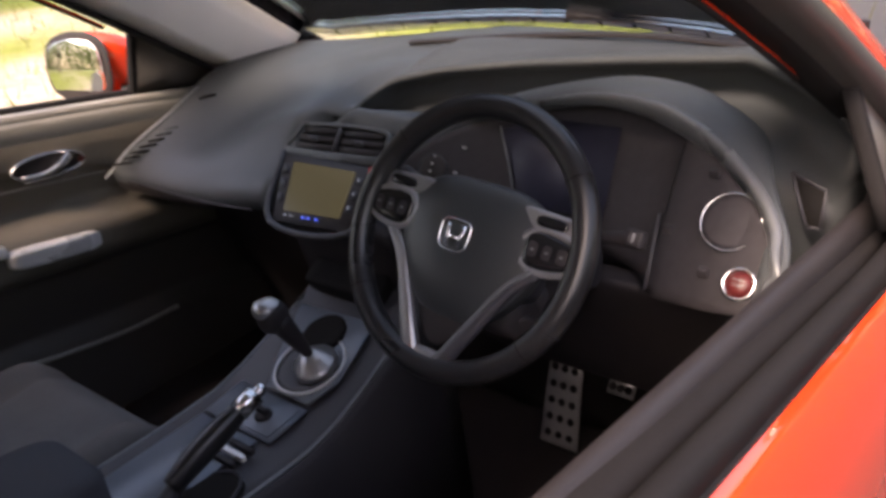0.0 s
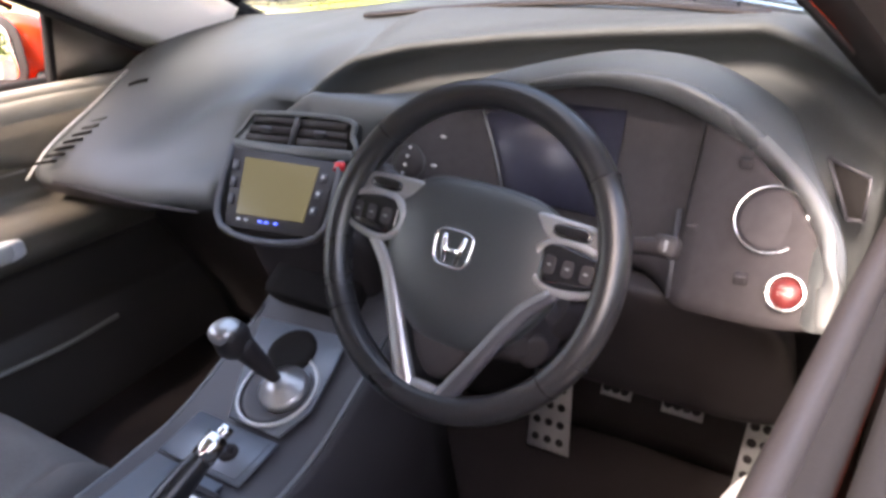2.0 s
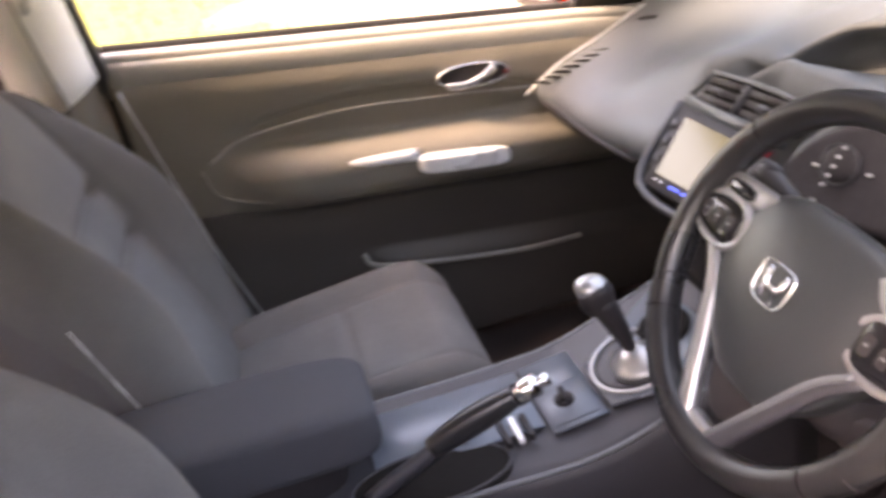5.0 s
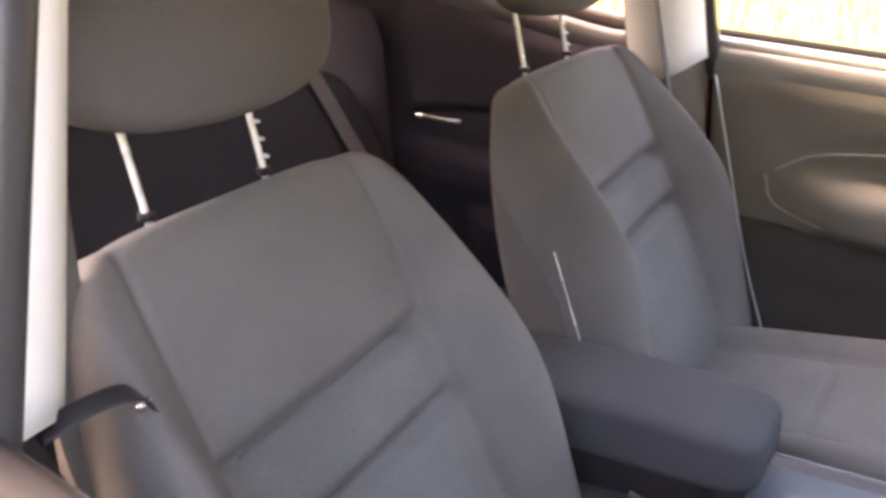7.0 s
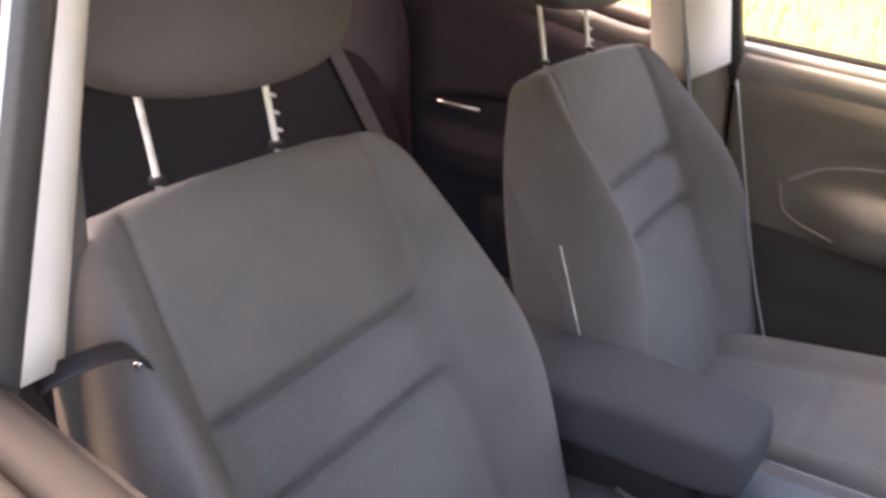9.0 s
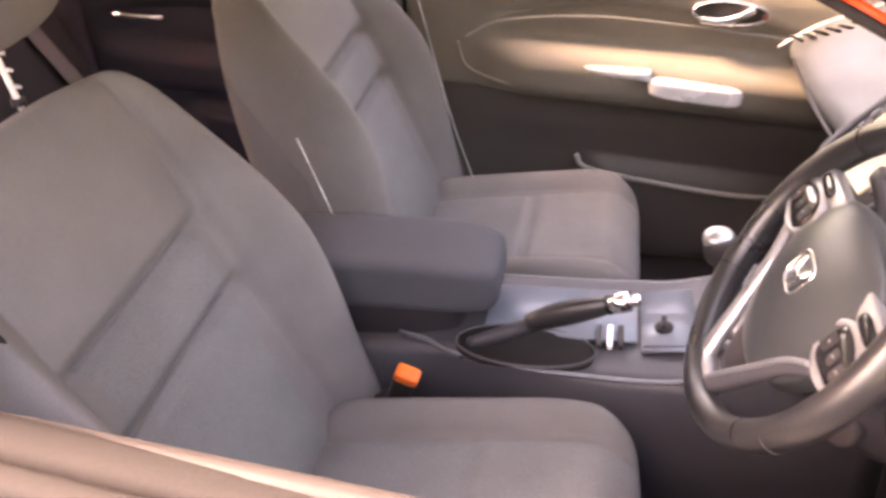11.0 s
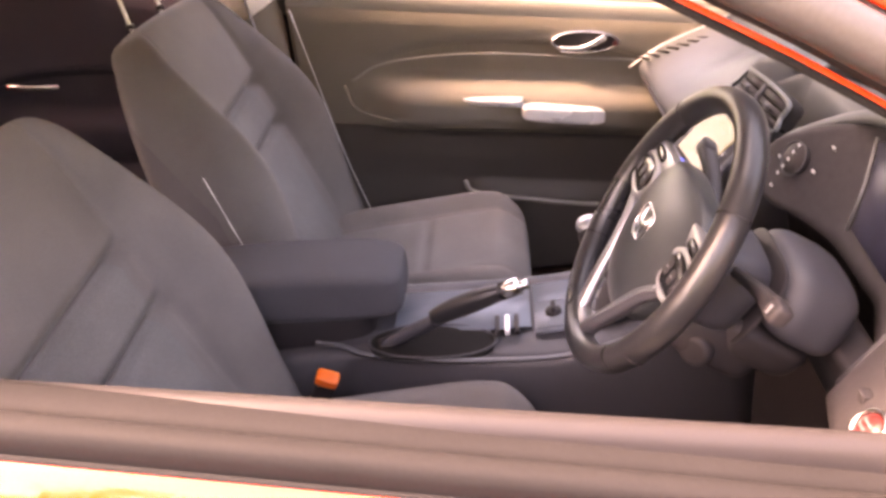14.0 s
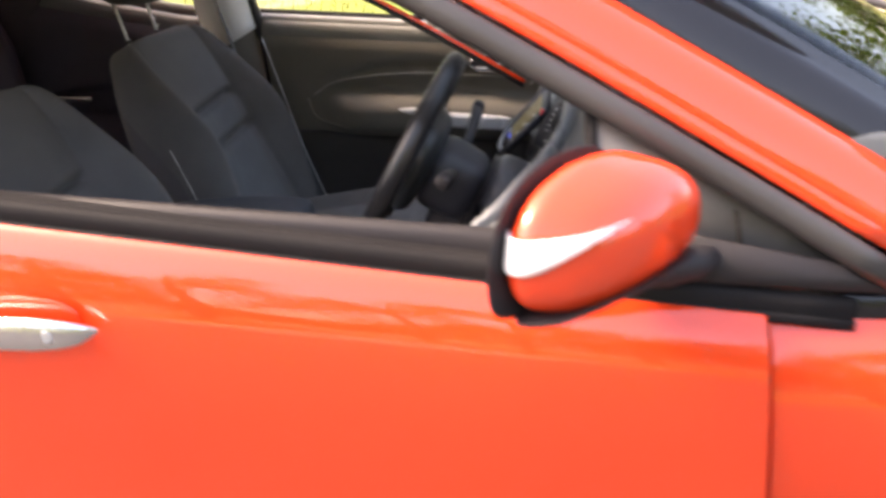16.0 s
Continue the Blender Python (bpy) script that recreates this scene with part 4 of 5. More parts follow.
for s in (-1, 1):
    # side pod with keys inside a silver frame
    pod = part("control_pod", rbox(lambda x, y, z, s=s: on_wheel(s * (0.126 + 0.036 * x), 0.012 + (0.021 - 0.005 * x) * y, 0.002 + 0.009 * z), 4, 12), GLOSSY, steering)
    ring_pts = [on_wheel(s * (0.126 + 0.043 * math.cos(t)), 0.012 + (0.025 - 0.004 * math.cos(t)) * math.sin(t), 0.004) for t in [2 * math.pi * i / 40 for i in range(40)]]
    part("pod_frame", sweep(ring_pts, 0.0042, 0.005, up=AXLE, sides=10, ring=True), SILVER, pod, "satin silver frame")
    for k in range(3):
        part("key", rbox(lambda x, y, z, s=s, k=k: on_wheel(s * (0.105 + 0.020 * k + 0.0075 * x), 0.012 + 0.010 * y, 0.0095 + 0.0018 * z), 4, 6), BLACK, pod)
        part("key_mark", rbox(lambda x, y, z, s=s, k=k: on_wheel(s * (0.105 + 0.020 * k + 0.0022 * x), 0.012 + 0.0011 * y, 0.0116 + 0.0004 * z), 6, 4), KEY_MARK, pod)
    # upper paddle over the pod
    part("upper_spoke", rbox(lambda x, y, z, s=s: on_wheel(s * (0.112 + 0.050 * x), 0.046 + (0.014 + 0.004 * x) * y - 0.006 * x, -0.002 + 0.008 * z), 4, 10), SILVER, steering)
    part("rocker", rbox(lambda x, y, z, s=s: on_wheel(s * (0.118 + 0.022 * x), 0.047 + 0.007 * y, 0.006 + 0.004 * z), 3, 8), GLOSSY, steering)
    # lower spoke of the V
    leg = smooth_path([on_wheel(s * 0.118, -0.014, 0.004), on_wheel(s * 0.090, -0.042, 0.004), on_wheel(s * 0.064, -0.086, 0.004), on_wheel(s * 0.042, -0.126, 0.005), on_wheel(s * 0.022, -0.162, 0.004)], 6)
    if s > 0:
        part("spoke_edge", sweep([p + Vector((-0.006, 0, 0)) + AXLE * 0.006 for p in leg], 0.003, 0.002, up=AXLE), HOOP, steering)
    # V spokes mirrored in shape, the right one in a darker grey
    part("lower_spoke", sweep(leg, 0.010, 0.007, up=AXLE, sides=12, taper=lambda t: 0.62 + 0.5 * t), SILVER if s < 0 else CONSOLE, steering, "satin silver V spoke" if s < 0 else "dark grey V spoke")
part("spoke_foot", rbox(lambda x, y, z: on_wheel(0.026 * x * (1 + 0.2 * y), -0.160 + 0.013 * y, 0.002 + 0.010 * z), 3, 10), SILVER, steering)
part("lower_pad", rbox(lambda x, y, z: on_wheel(0.046 * x * (1 + 0.5 * y), -0.092 + 0.05 * y, -0.008 + 0.010 * z), 3, 12), BLACK, steering)

column = thing("steering_column", (0.37, 0.5, 0.86), "black steering column shroud with control stalks", "steering column")
part("shroud", rbox(lambda x, y, z: on_wheel(0.070 * x * (1 + 0.10 * z), -0.012 + 0.056 * y, -0.080 + 0.050 * z), 4, 14), CONSOLE, column)
part("rear_shroud", rbox(lambda x, y, z: on_wheel(0.086 * x * (1 - 0.15 * y), 0.018 + 0.046 * y, -0.180 + 0.052 * z), 3.4, 16), CONSOLE, column)
# lower half tinted darker than the window-lit top, shade in the colour
part("rear_lower_shroud", rbox(lambda x, y, z: on_wheel(0.070 * x * (1 + 0.15 * y), -0.056 + 0.034 * y, -0.170 + 0.058 * z), 3.4, 14), BLACK, column)
part("shroud_gap", rbox(lambda x, y, z: on_wheel(0.074 * x, -0.010 + 0.060 * y, -0.129 + 0.003 * z), 4, 10), BLACK, column)
part("lower_shroud", rbox(lambda x, y, z: on_wheel(0.060 * x, -0.082 + 0.035 * y, -0.13 + 0.06 * z), 4, 12), BLACK, column)
part("ignition_barrel", disc(on_wheel(0.062, -0.095, -0.10), on_wheel(0.9, -0.2, 0.6) - HUB, 0.020, 0.03, 24), BLACK, column)
for s in (-1, 1):
    stalk = smooth_path([on_wheel(s * 0.05, 0.02, -0.075), on_wheel(s * 0.11, 0.040, -0.072), on_wheel(s * 0.150, 0.052, -0.068), on_wheel(s * 0.190, 0.060, -0.064)], 5)
    lever = part("stalk", sweep(stalk, 0.007, 0.009, up=AXLE, taper=lambda t: 0.8 + 0.5 * t), BLACK, column)
    part("stalk_tip", rbox(lambda x, y, z, s=s: on_wheel(s * (0.188 + 0.014 * x), 0.060 + 0.012 * y, -0.064 + 0.010 * z), 4, 8), BLACK, lever)
    part("stalk_mark", rbox(lambda x, y, z, s=s: on_wheel(s * (0.190 + 0.002 * x), 0.060 + 0.006 * y, -0.0535 + 0.0006 * z), 6, 4), KEY_MARK, lever)

# ---- centre console ----
console = thing("centre_console", (0, 0.1, 0.25), "dark grey centre console with blue-grey trim plates", "console")
TOP = [(-0.42, 0.55), (-0.20, 0.575), (0.0, 0.596), (0.20, 0.596), (0.32, 0.602), (0.38, 0.618), (0.46, 0.648), (0.54, 0.676), (0.60, 0.72)]


def console_top(y):
    return lerp_rows(TOP, y)[0]


rings = []
for i in range(27):
    y = -0.42 + 1.02 * i / 26
    z = console_top(y)
    w = 0.103 + 0.030 * step(-0.08, 0.30, y)
    c = -0.010 + 0.030 * step(-0.08, 0.30, y)
    rings.append([Vector((c + w + 0.03, y, 0.25)), Vector((c + w + 0.015, y, z - 0.08)), Vector((c + w + 0.004, y, z - 0.018)), Vector((c + w - 0.006, y, z - 0.003)), Vector((c + w - 0.02, y, z)),
                  Vector((c - w + 0.02, y, z)), Vector((c - w + 0.006, y, z - 0.003)), Vector((c - w - 0.004, y, z - 0.018)), Vector((c - w - 0.015, y, z - 0.08)), Vector((c - w - 0.03, y, 0.25))])
part("body", loft(rings), CONSOLE, console)


def deck(xa, xb, ya, yb, lift=0.004, thick=0.004):
    return slab([(xa, ya, console_top(ya) + lift), (xb, ya, console_top(ya) + lift), (xb, yb, console_top(yb) + lift), (xa, yb, console_top(yb) + lift)], thick)


part("rear_plate", deck(-0.060, 0.070, 0.03, 0.262), PLATE, console, "blue-grey trim plate")
part("switch_plate", deck(-0.062, 0.092, 0.268, 0.345), PLATE, console, "blue-grey switch plate")
part("heated_switch", deck(0.004, 0.084, 0.272, 0.338, 0.009, 0.003), PLATE, console)
knob = part("switch_knob", disc((0.043, 0.300, console_top(0.300) + 0.020), (0, -0.1, 1), 0.014, 0.012, 24, 0.003), BLACK, console)
part("knob_grip", block((0.043, 0.300, console_top(0.300) + 0.025), (0.013, 0.004, 0.005)), BLACK, knob)
for k, y in enumerate((0.206, 0.222, 0.238)):
    part("rocker_switch", block((0.066, y, console_top(y) + 0.012), (0.026, 0.0042, 0.005)), BLACK if k != 1 else BRIGHT, console)
side_line = smooth_path([(0.082, -0.10, 0.602), (0.102, -0.05, 0.606), (0.124, -0.01, 0.603), (0.140, 0.08, 0.600), (0.146, 0.17, 0.598), (0.148, 0.30, 0.599), (0.146, 0.40, 0.624), (0.138, 0.54, 0.678)], 4)
part("edge_strip", sweep(side_line, 0.0036, 0.003), HOOP, console, "thin satin silver edge strip")
part("edge_strip", sweep([Vector((-0.100, y, console_top(y) - 0.002)) for y in [0.02 + 0.52 * i / 16 for i in range(17)]], 0.0035, 0.003), HOOP, console, "thin satin silver edge strip")
# lever gate: dished plate, chrome loop, dome
gate_axis = Vector((0, -0.30, 1)).normalized()
part("gate_plate", slab([(-0.008, 0.352, 0.617), (0.088, 0.352, 0.617), (0.108, 0.400, 0.634), (0.100, 0.460, 0.656), (0.088, 0.514, 0.676), (-0.074, 0.502, 0.674), (-0.054, 0.445, 0.650), (-0.032, 0.395, 0.632)], 0.005), PLATE, console, "pale blue-grey gate plate")
gate = part("gate_well", disc((0.040, 0.408, 0.645), gate_axis, 0.058, 0.012, 40, -0.004), CONSOLE, console)
part("gate_loop", hoop((0.040, 0.406, 0.645), gate_axis, 0.0595, 0.0030, 44, 1.0), SATIN, gate, "bright loop round the lever")
part("cup_well", disc((0.020, 0.462, 0.671), gate_axis, 0.038, 0.012, 36, -0.004), VOID, console)
part("front_bin", block((-0.01, 0.570, 0.712), (0.085, 0.040, 0.02), Matrix.Rotation(radians(28), 3, "X")), VOID, console)

gear = thing("gear_lever", (0.04, 0.40, 0.63), "gear lever with a silver-topped black knob", "gear lever")
part("dome", disc((0.055, 0.404, 0.658), gate_axis, 0.036, 0.014, 36, 0.016), SILVER, gear, "polished metal dome")
part("stick", sweep(smooth_path([(0.054, 0.402, 0.664), (0.044, 0.391, 0.695), (0.028, 0.373, 0.742)], 5), 0.012, 0.012, up=(1, 0, 0), n=2, taper=lambda t: 0.50 + 1.1 * t), BLACK, gear)
knob = part("knob", rbox(lambda x, y, z: Vector((0.023 + 0.023 * x, 0.369 + 0.024 * y, 0.748 + 0.026 * z)), 2.4, 18), BLACK, gear)
part("knob_cap", rbox(lambda x, y, z: Vector((0.019 + 0.0215 * x, 0.365 + 0.0225 * y, 0.762 + 0.0155 * z)), 2.3, 18), SILVER, knob, "polished silver cap")

# ---- handbrake ----
brake = thing("handbrake", (0.108, 0.05, 0.59), "black handbrake lever with a chrome release button", "handbrake")
# flat black piece on the console stands in for the shaded opening
part("slot_well", rbox(lambda x, y, z: Vector((0.098 + 0.046 * x, 0.098 + 0.102 * y, 0.602 + 0.006 * z - 0.004 * y)), 3.2, 16), VOID, brake)
part("slot_rim", sweep([Vector((0.098 + 0.048 * math.cos(t), 0.098 + 0.105 * math.sin(t), 0.606 - 0.004 * math.sin(t))) for t in [2 * math.pi * i / 40 for i in range(40)]], 0.0022, 0.0022, sides=8, n=2, ring=True), CONSOLE, brake)
part("lever_arm", sweep(smooth_path([(0.106, 0.016, 0.606), (0.105, 0.06, 0.628), (0.104, 0.118, 0.654)], 5), 0.009, 0.011, n=3), CONSOLE, brake, "grey lower arm of the lever")
part("grip", sweep(smooth_path([(0.103, 0.104, 0.654), (0.107, 0.145, 0.674), (0.113, 0.190, 0.694), (0.118, 0.224, 0.708)], 6), 0.015, 0.0165, n=2.5, taper=lambda t: 0.80 + 0.28 * math.sin(math.pi * min(t * 1.1, 1))), LEATHER, brake)
part("release_collar", sweep([Vector((0.117, 0.216, 0.705)), Vector((0.119, 0.232, 0.711)), Vector((0.121, 0.246, 0.717))], 0.0135, 0.0140, n=2.4), CHROME, brake, "chrome collar and button")
part("release_button", sweep([Vector((0.121, 0.245, 0.716)), Vector((0.122, 0.253, 0.719)), Vector((0.123, 0.260, 0.722))], 0.008, 0.008, n=2), CHROME, brake)

# ---- armrest ----
arm = thing("armrest", (-0.012, -0.14, 0.55), "dark fabric-covered centre armrest", "armrest")
part("pad", rbox(lambda x, y, z: Vector((-0.006 + 0.079 * x, -0.148 + 0.20 * y, 0.672 + 0.042 * z + 0.006 * (1 - y * y) * (z > 0) - 0.004 * max(y, 0) ** 2 * (z > 0))), 7, 22), ARM_CLOTH, arm)
part("hinge_base", rbox(lambda x, y, z: Vector((-0.006 + 0.070 * x, -0.17 + 0.165 * y, 0.604 + 0.038 * z)), 6, 10), BLACK, arm)

# ---- front seats ----
SEAM = (0.878, 0.785)


def build_seat(cx, raise_by):
    seat = thing("front_seat", (cx, 0, 0.25), "dark grey cloth bucket seat with stitched centre panels", "seat", "front seats")
    back_dir, back_out = Vector((0, -0.360, 0.933)), Vector((0, 0.933, 0.360))
    foot = Vector((cx, -0.121, 0.435))
    tall = 0.700

    def back(x, y, z):
        s = (z + 1) / 2
        wide = 0.318 - 0.095 * s
        edge = 0.60 + 0.10 * step(0.45, 0.95, s)
        bol = step(edge - 0.08, edge + 0.30, abs(x))
        front = max(y, 0)
        lift = 0.125 * bol * (0.42 + 0.44 * step(0.12, 0.55, s) - 0.62 * step(0.55, 1.0, s))
        lift -= 0.010 * step(0.88, 1.0, abs(x)) * step(0.0, 0.2, s)
        for sz in SEAM:
            d = (s * tall * 0.933 + 0.435 - sz + 0.011 * x) / 0.011
            lift -= 0.020 * math.exp(-d * d) * (1 - step(edge - 0.04, edge + 0.02, abs(x)))
        d = (abs(x) - edge) / 0.028
        lift -= 0.007 * math.exp(-d * d)
        thick = 0.055 + 0.03 * math.sin(math.pi * min(s * 1.1, 1))
        off = (-0.012 + lift) * front + (y - 1) * thick
        return foot + Vector((x * wide, 0, 0)) + back_dir * ((tall + 0.034 * bol * (1 - abs(x) ** 6)) * s) + back_out * off

    bm = rbox(back, 5.5, 110)
    for f in bm.faces:
        c = f.calc_center_median()
        f.material_index = 1 if abs(c.x - cx) < 0.128 and c.z < SEAM[0] - 0.05 * (c.x - cx) and (c - foot).dot(back_out) > -0.05 else 0
        # flank behind the piping gets darker cloth, its shadow put into the colour
        if (c - foot).dot(back_out) < -0.052 - 0.28 * max((c - foot).dot(back_dir) - 0.36, 0):
            f.material_index = 2
    rest = part("backrest", bm, [FABRIC, FABRIC_MID, FABRIC_DARK], seat)

    def pad(x, y, z):
        v = (y + 1) / 2
        wide = 0.205 + 0.018 * v
        bol = step(0.60, 0.82, abs(x))
        lift = 0.034 * bol * (1 - 0.4 * step(0.7, 1.0, v)) - 0.012 * step(0.85, 1.0, abs(x))
        yy = -0.20 + 0.475 * v
        d = (yy - 0.046) / 0.009
        lift -= 0.008 * math.exp(-d * d) * (1 - step(0.56, 0.62, abs(x)))
        d = (abs(x) - 0.62) / 0.028
        lift -= 0.009 * math.exp(-d * d)
        top = 0.505 + raise_by + 0.045 * v - 0.03 * step(0.85, 1.0, v)
        return Vector((cx + x * wide, yy, (top + lift if z > 0 else 0.30 + 0.03 * v) * abs(z) + (1 - abs(z)) * 0.42))

    bm = rbox(pad, 7, 48)
    for f in bm.faces:
        c = f.calc_center_median()
        f.material_index = 1 if abs(c.x - cx) < 0.125 and c.z > 0.45 else 0
    part("cushion", bm, [FABRIC, FABRIC_MID], seat)

    def head(x, y, z):
        taper = 1 - 0.10 * z - 0.12 * (z > 0) * z * z
        return Vector((cx + 0.170 * x * taper, -0.414 + 0.058 * y * (1 - 0.15 * x * x) - 0.02 * x * x - 0.02 * z * (z > 0), 1.266 + 0.098 * z + 0.018 * (1 - x * x) * (z < 0) * -1))

    part("headrest", rbox(head, 3.6, 24), FABRIC_DARK, seat, "padded dark headrest, raised")
    for s in (-1, 1):
        a, b = Vector((cx + s * 0.0800, -0.446, 1.050)), Vector((cx + s * 0.0800, -0.466, 1.18))
        # pale, hardly metallic posts: the sunlit highlights are in the colour
        post = part("headrest_post", sweep([a.lerp(b, t / 6) for t in range(7)], 0.0037, 0.0037, up=(0, 1, 0), n=2, sides=14), BRIGHT, seat, "chrome headrest post, its sunlit shine put into a pale colour")
        part("post_collar", disc((cx + s * 0.0800, -0.4485, 1.072), (0, 0.05, 1), 0.0085, 0.008, 20), BLACK, seat)
        if s < 0:
            for k in range(4):
                q = a.lerp(b, 0.26 + 0.15 * k)
                part("notch", sweep([q, q + Vector((-0.005, 0.003, 0)), q + Vector((-0.008, 0.004, -0.002))], 0.003, 0.002), BRIGHT, post)
    for sz in SEAM:
        s = (sz - 0.435) / 0.933 / tall
        line = [foot + Vector((0.128 * (k - 8) / 8, 0, 0)) + back_dir * (tall * s - 0.0075 * (k - 8) / 8) + back_out * (-0.0305) for k in range(17)]
        part("seam", sweep(line, 0.0032, 0.002, n=2, sides=8), FABRIC_DARK, rest, "dark stitched seam")
    piping = []
    for k in range(19):
        s = 0.10 + 0.52 * k / 18
        wide = 0.310 - 0.095 * s
        piping.append(foot + Vector((wide * 1.03, 0, 0)) + back_dir * (tall * s) + back_out * (-0.034))
    part("piping", sweep(piping, 0.0012, 0.0012, n=2), BRIGHT, rest)
    part("seat_base", rbox(lambda x, y, z: Vector((cx + 0.195 * x, 0.03 + 0.21 * y, 0.295 + 0.045 * z)), 6, 8), BLACK, seat)
    for s in (-1, 1):
        part("recliner_cover", rbox(lambda x, y, z, s=s: Vector((cx + s * 0.222 + 0.014 * x, -0.13 + 0.06 * y, 0.40 + 0.06 * z)), 3, 10), BLACK, seat)
    return seat


build_seat(0.383, 0.035)
build_seat(-0.387, 0.0)

# ---- rear bench ----
bench = thing("rear_seat", (0, -0.95, 0.25), "cloth rear bench seat, rear-cabin shade put into its dark colour", "seat")
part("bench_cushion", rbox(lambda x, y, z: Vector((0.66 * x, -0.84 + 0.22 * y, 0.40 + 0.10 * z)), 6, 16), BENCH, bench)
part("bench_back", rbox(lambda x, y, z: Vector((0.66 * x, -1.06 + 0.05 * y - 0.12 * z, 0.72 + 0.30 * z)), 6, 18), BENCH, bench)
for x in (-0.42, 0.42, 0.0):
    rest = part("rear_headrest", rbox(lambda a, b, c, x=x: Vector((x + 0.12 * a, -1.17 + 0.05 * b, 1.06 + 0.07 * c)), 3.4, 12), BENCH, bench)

# ---- belts ----
def ribbon(points, wide, across, steps=6):
    path = smooth_path(points, steps)
    return sweep(path, wide, 0.0016, up=across, sides=10, n=6)


driver_belt = thing("seat_belt", (0.62, -0.32, 0.28), "grey webbing seat belt hanging beside the driver's seat", "seat belt", "front belts")
part("webbing", ribbon([(0.560, -0.41, 1.31), (0.585, -0.405, 1.15), (0.610, -0.385, 1.0), (0.622, -0.350, 0.85), (0.630, -0.32, 0.65), (0.64, -0.30, 0.45)], 0.022, (0.45, 1, 0)), BELT, driver_belt)
part("tongue_strap", ribbon([(0.690, -0.300, 1.000), (0.655, -0.290, 1.008), (0.622, -0.284, 1.004), (0.602, -0.295, 0.978)], 0.010, (0, 0.4, 1)), BLACK, driver_belt)
part("tongue", sweep(smooth_path([(0.606, -0.296, 0.982), (0.596, -0.306, 0.962), (0.588, -0.318, 0.942)], 4), 0.0065, 0.0022, up=(0.3, 1, 0)), CHROME, driver_belt, "bright metal belt tongue")
part("upper_guide", rbox(lambda x, y, z: Vector((0.562 + 0.010 * x, -0.41 + 0.028 * y, 1.30 + 0.02 * z)), 3, 8), BLACK, driver_belt)
other_belt = thing("seat_belt", (-0.62, -0.32, 0.28), "grey webbing seat belt along the passenger's pillar", "seat belt", "front belts")
part("webbing", ribbon([(-0.605, -0.345, 1.30), (-0.618, -0.335, 1.15), (-0.63, -0.315, 1.0), (-0.635, -0.29, 0.85), (-0.635, -0.25, 0.65), (-0.635, -0.20, 0.47)], 0.024, (-0.25, 1, 0)), BELT, other_belt)
part("upper_guide", rbox(lambda x, y, z: Vector((-0.612 + 0.012 * x, -0.335 + 0.03 * y, 1.20 + 0.035 * z)), 3, 8), SATIN, other_belt)
part("webbing_edge", ribbon([(-0.662, -0.234, 1.0), (-0.650, -0.186, 0.79), (-0.642, -0.148, 0.63), (-0.638, -0.105, 0.485)], 0.007, (-0.25, 1, 0)), SATIN, other_belt)

for cx, sgn in ((0.410, -1), (-0.378, 1)):
    buckle = thing("belt_buckle", (cx + sgn * 0.245, -0.10, 0.47), "black belt buckle with an orange release button", "buckle", "belt buckles")
    turn = Matrix.Rotation(radians(-22), 3, "X") @ Matrix.Rotation(radians(sgn * -18), 3, "Y")
    c = Vector((cx + sgn * 0.243, -0.078, 0.567)) if cx > 0 else Vector((cx + sgn * 0.24, -0.12, 0.50))
    part("buckle_body", block(c, (0.012, 0.017, 0.042), turn, 6, 8), BLACK, buckle)
    part("release_button", block(c + turn @ Vector((0, 0.0, 0.036)), (0.0125, 0.0185, 0.010), turn, 6, 8), ORANGE, buckle, "orange release button")
    part("stalk", sweep([c + turn @ Vector((0, 0, -0.03)), c + turn @ Vector((0, -0.02, -0.08)), c + turn @ Vector((0, -0.05, -0.13))], 0.004, 0.016), BLACK, buckle)

rear_belt = thing("seat_belt", (-0.54, -1.0, 0.5), "grey webbing belt over the rear bench", "seat belt", "rear belts")
part("webbing", ribbon([(-0.50, -1.16, 1.06), (-0.51, -1.11, 0.98), (-0.53, -1.055, 0.86), (-0.55, -0.99, 0.72), (-0.57, -0.92, 0.52)], 0.024, (0, 1, 0.2)), BELT, rear_belt)

# ---- pedals ----
def pedal(name, corners, studs, label):
    ob = thing(name, tuple(Vector(corners[0]) - Vector((0, 0, 0.05))), label, "pedal", "pedals")
    plate = part("plate", slab(corners, 0.006), SATIN, ob)
    a, b, c, d = [Vector(p) for p in corners]
    n = (b - a).cross(c - b).normalized()
    for i in range(studs[0]):
        for j in range(studs[1]):
            p = a.lerp(b, (i + 0.7) / (studs[0] + 0.4)).lerp(d.lerp(c, (i + 0.7) / (studs[0] + 0.4)), (j + 0.7) / (studs[1] + 0.4)) + n * 0.006
            part("stud", disc(p + n * 0.003, n, 0.0075, 0.004, 12), BLACK, plate)
    m = (a + b + c + d) / 4
    part("arm", sweep(smooth_path([m - n * 0.01, m + Vector((0, 0.05, 0.08)), m + Vector((0, 0.10, 0.22))], 5), 0.010, 0.008, up=(1, 0, 0)), BLACK, ob)
    return ob


pedal("foot_rest", [(0.178, 0.83, 0.265), (0.262, 0.83, 0.265), (0.262, 0.87, 0.455), (0.190, 0.87, 0.455)], (3, 5), "silver drilled foot rest with black rubber studs")
pedal("clutch_pedal", [(0.325, 0.84, 0.425), (0.378, 0.84, 0.425), (0.378, 0.87, 0.465), (0.325, 0.87, 0.465)], (3, 2), "silver clutch pedal with rubber studs")
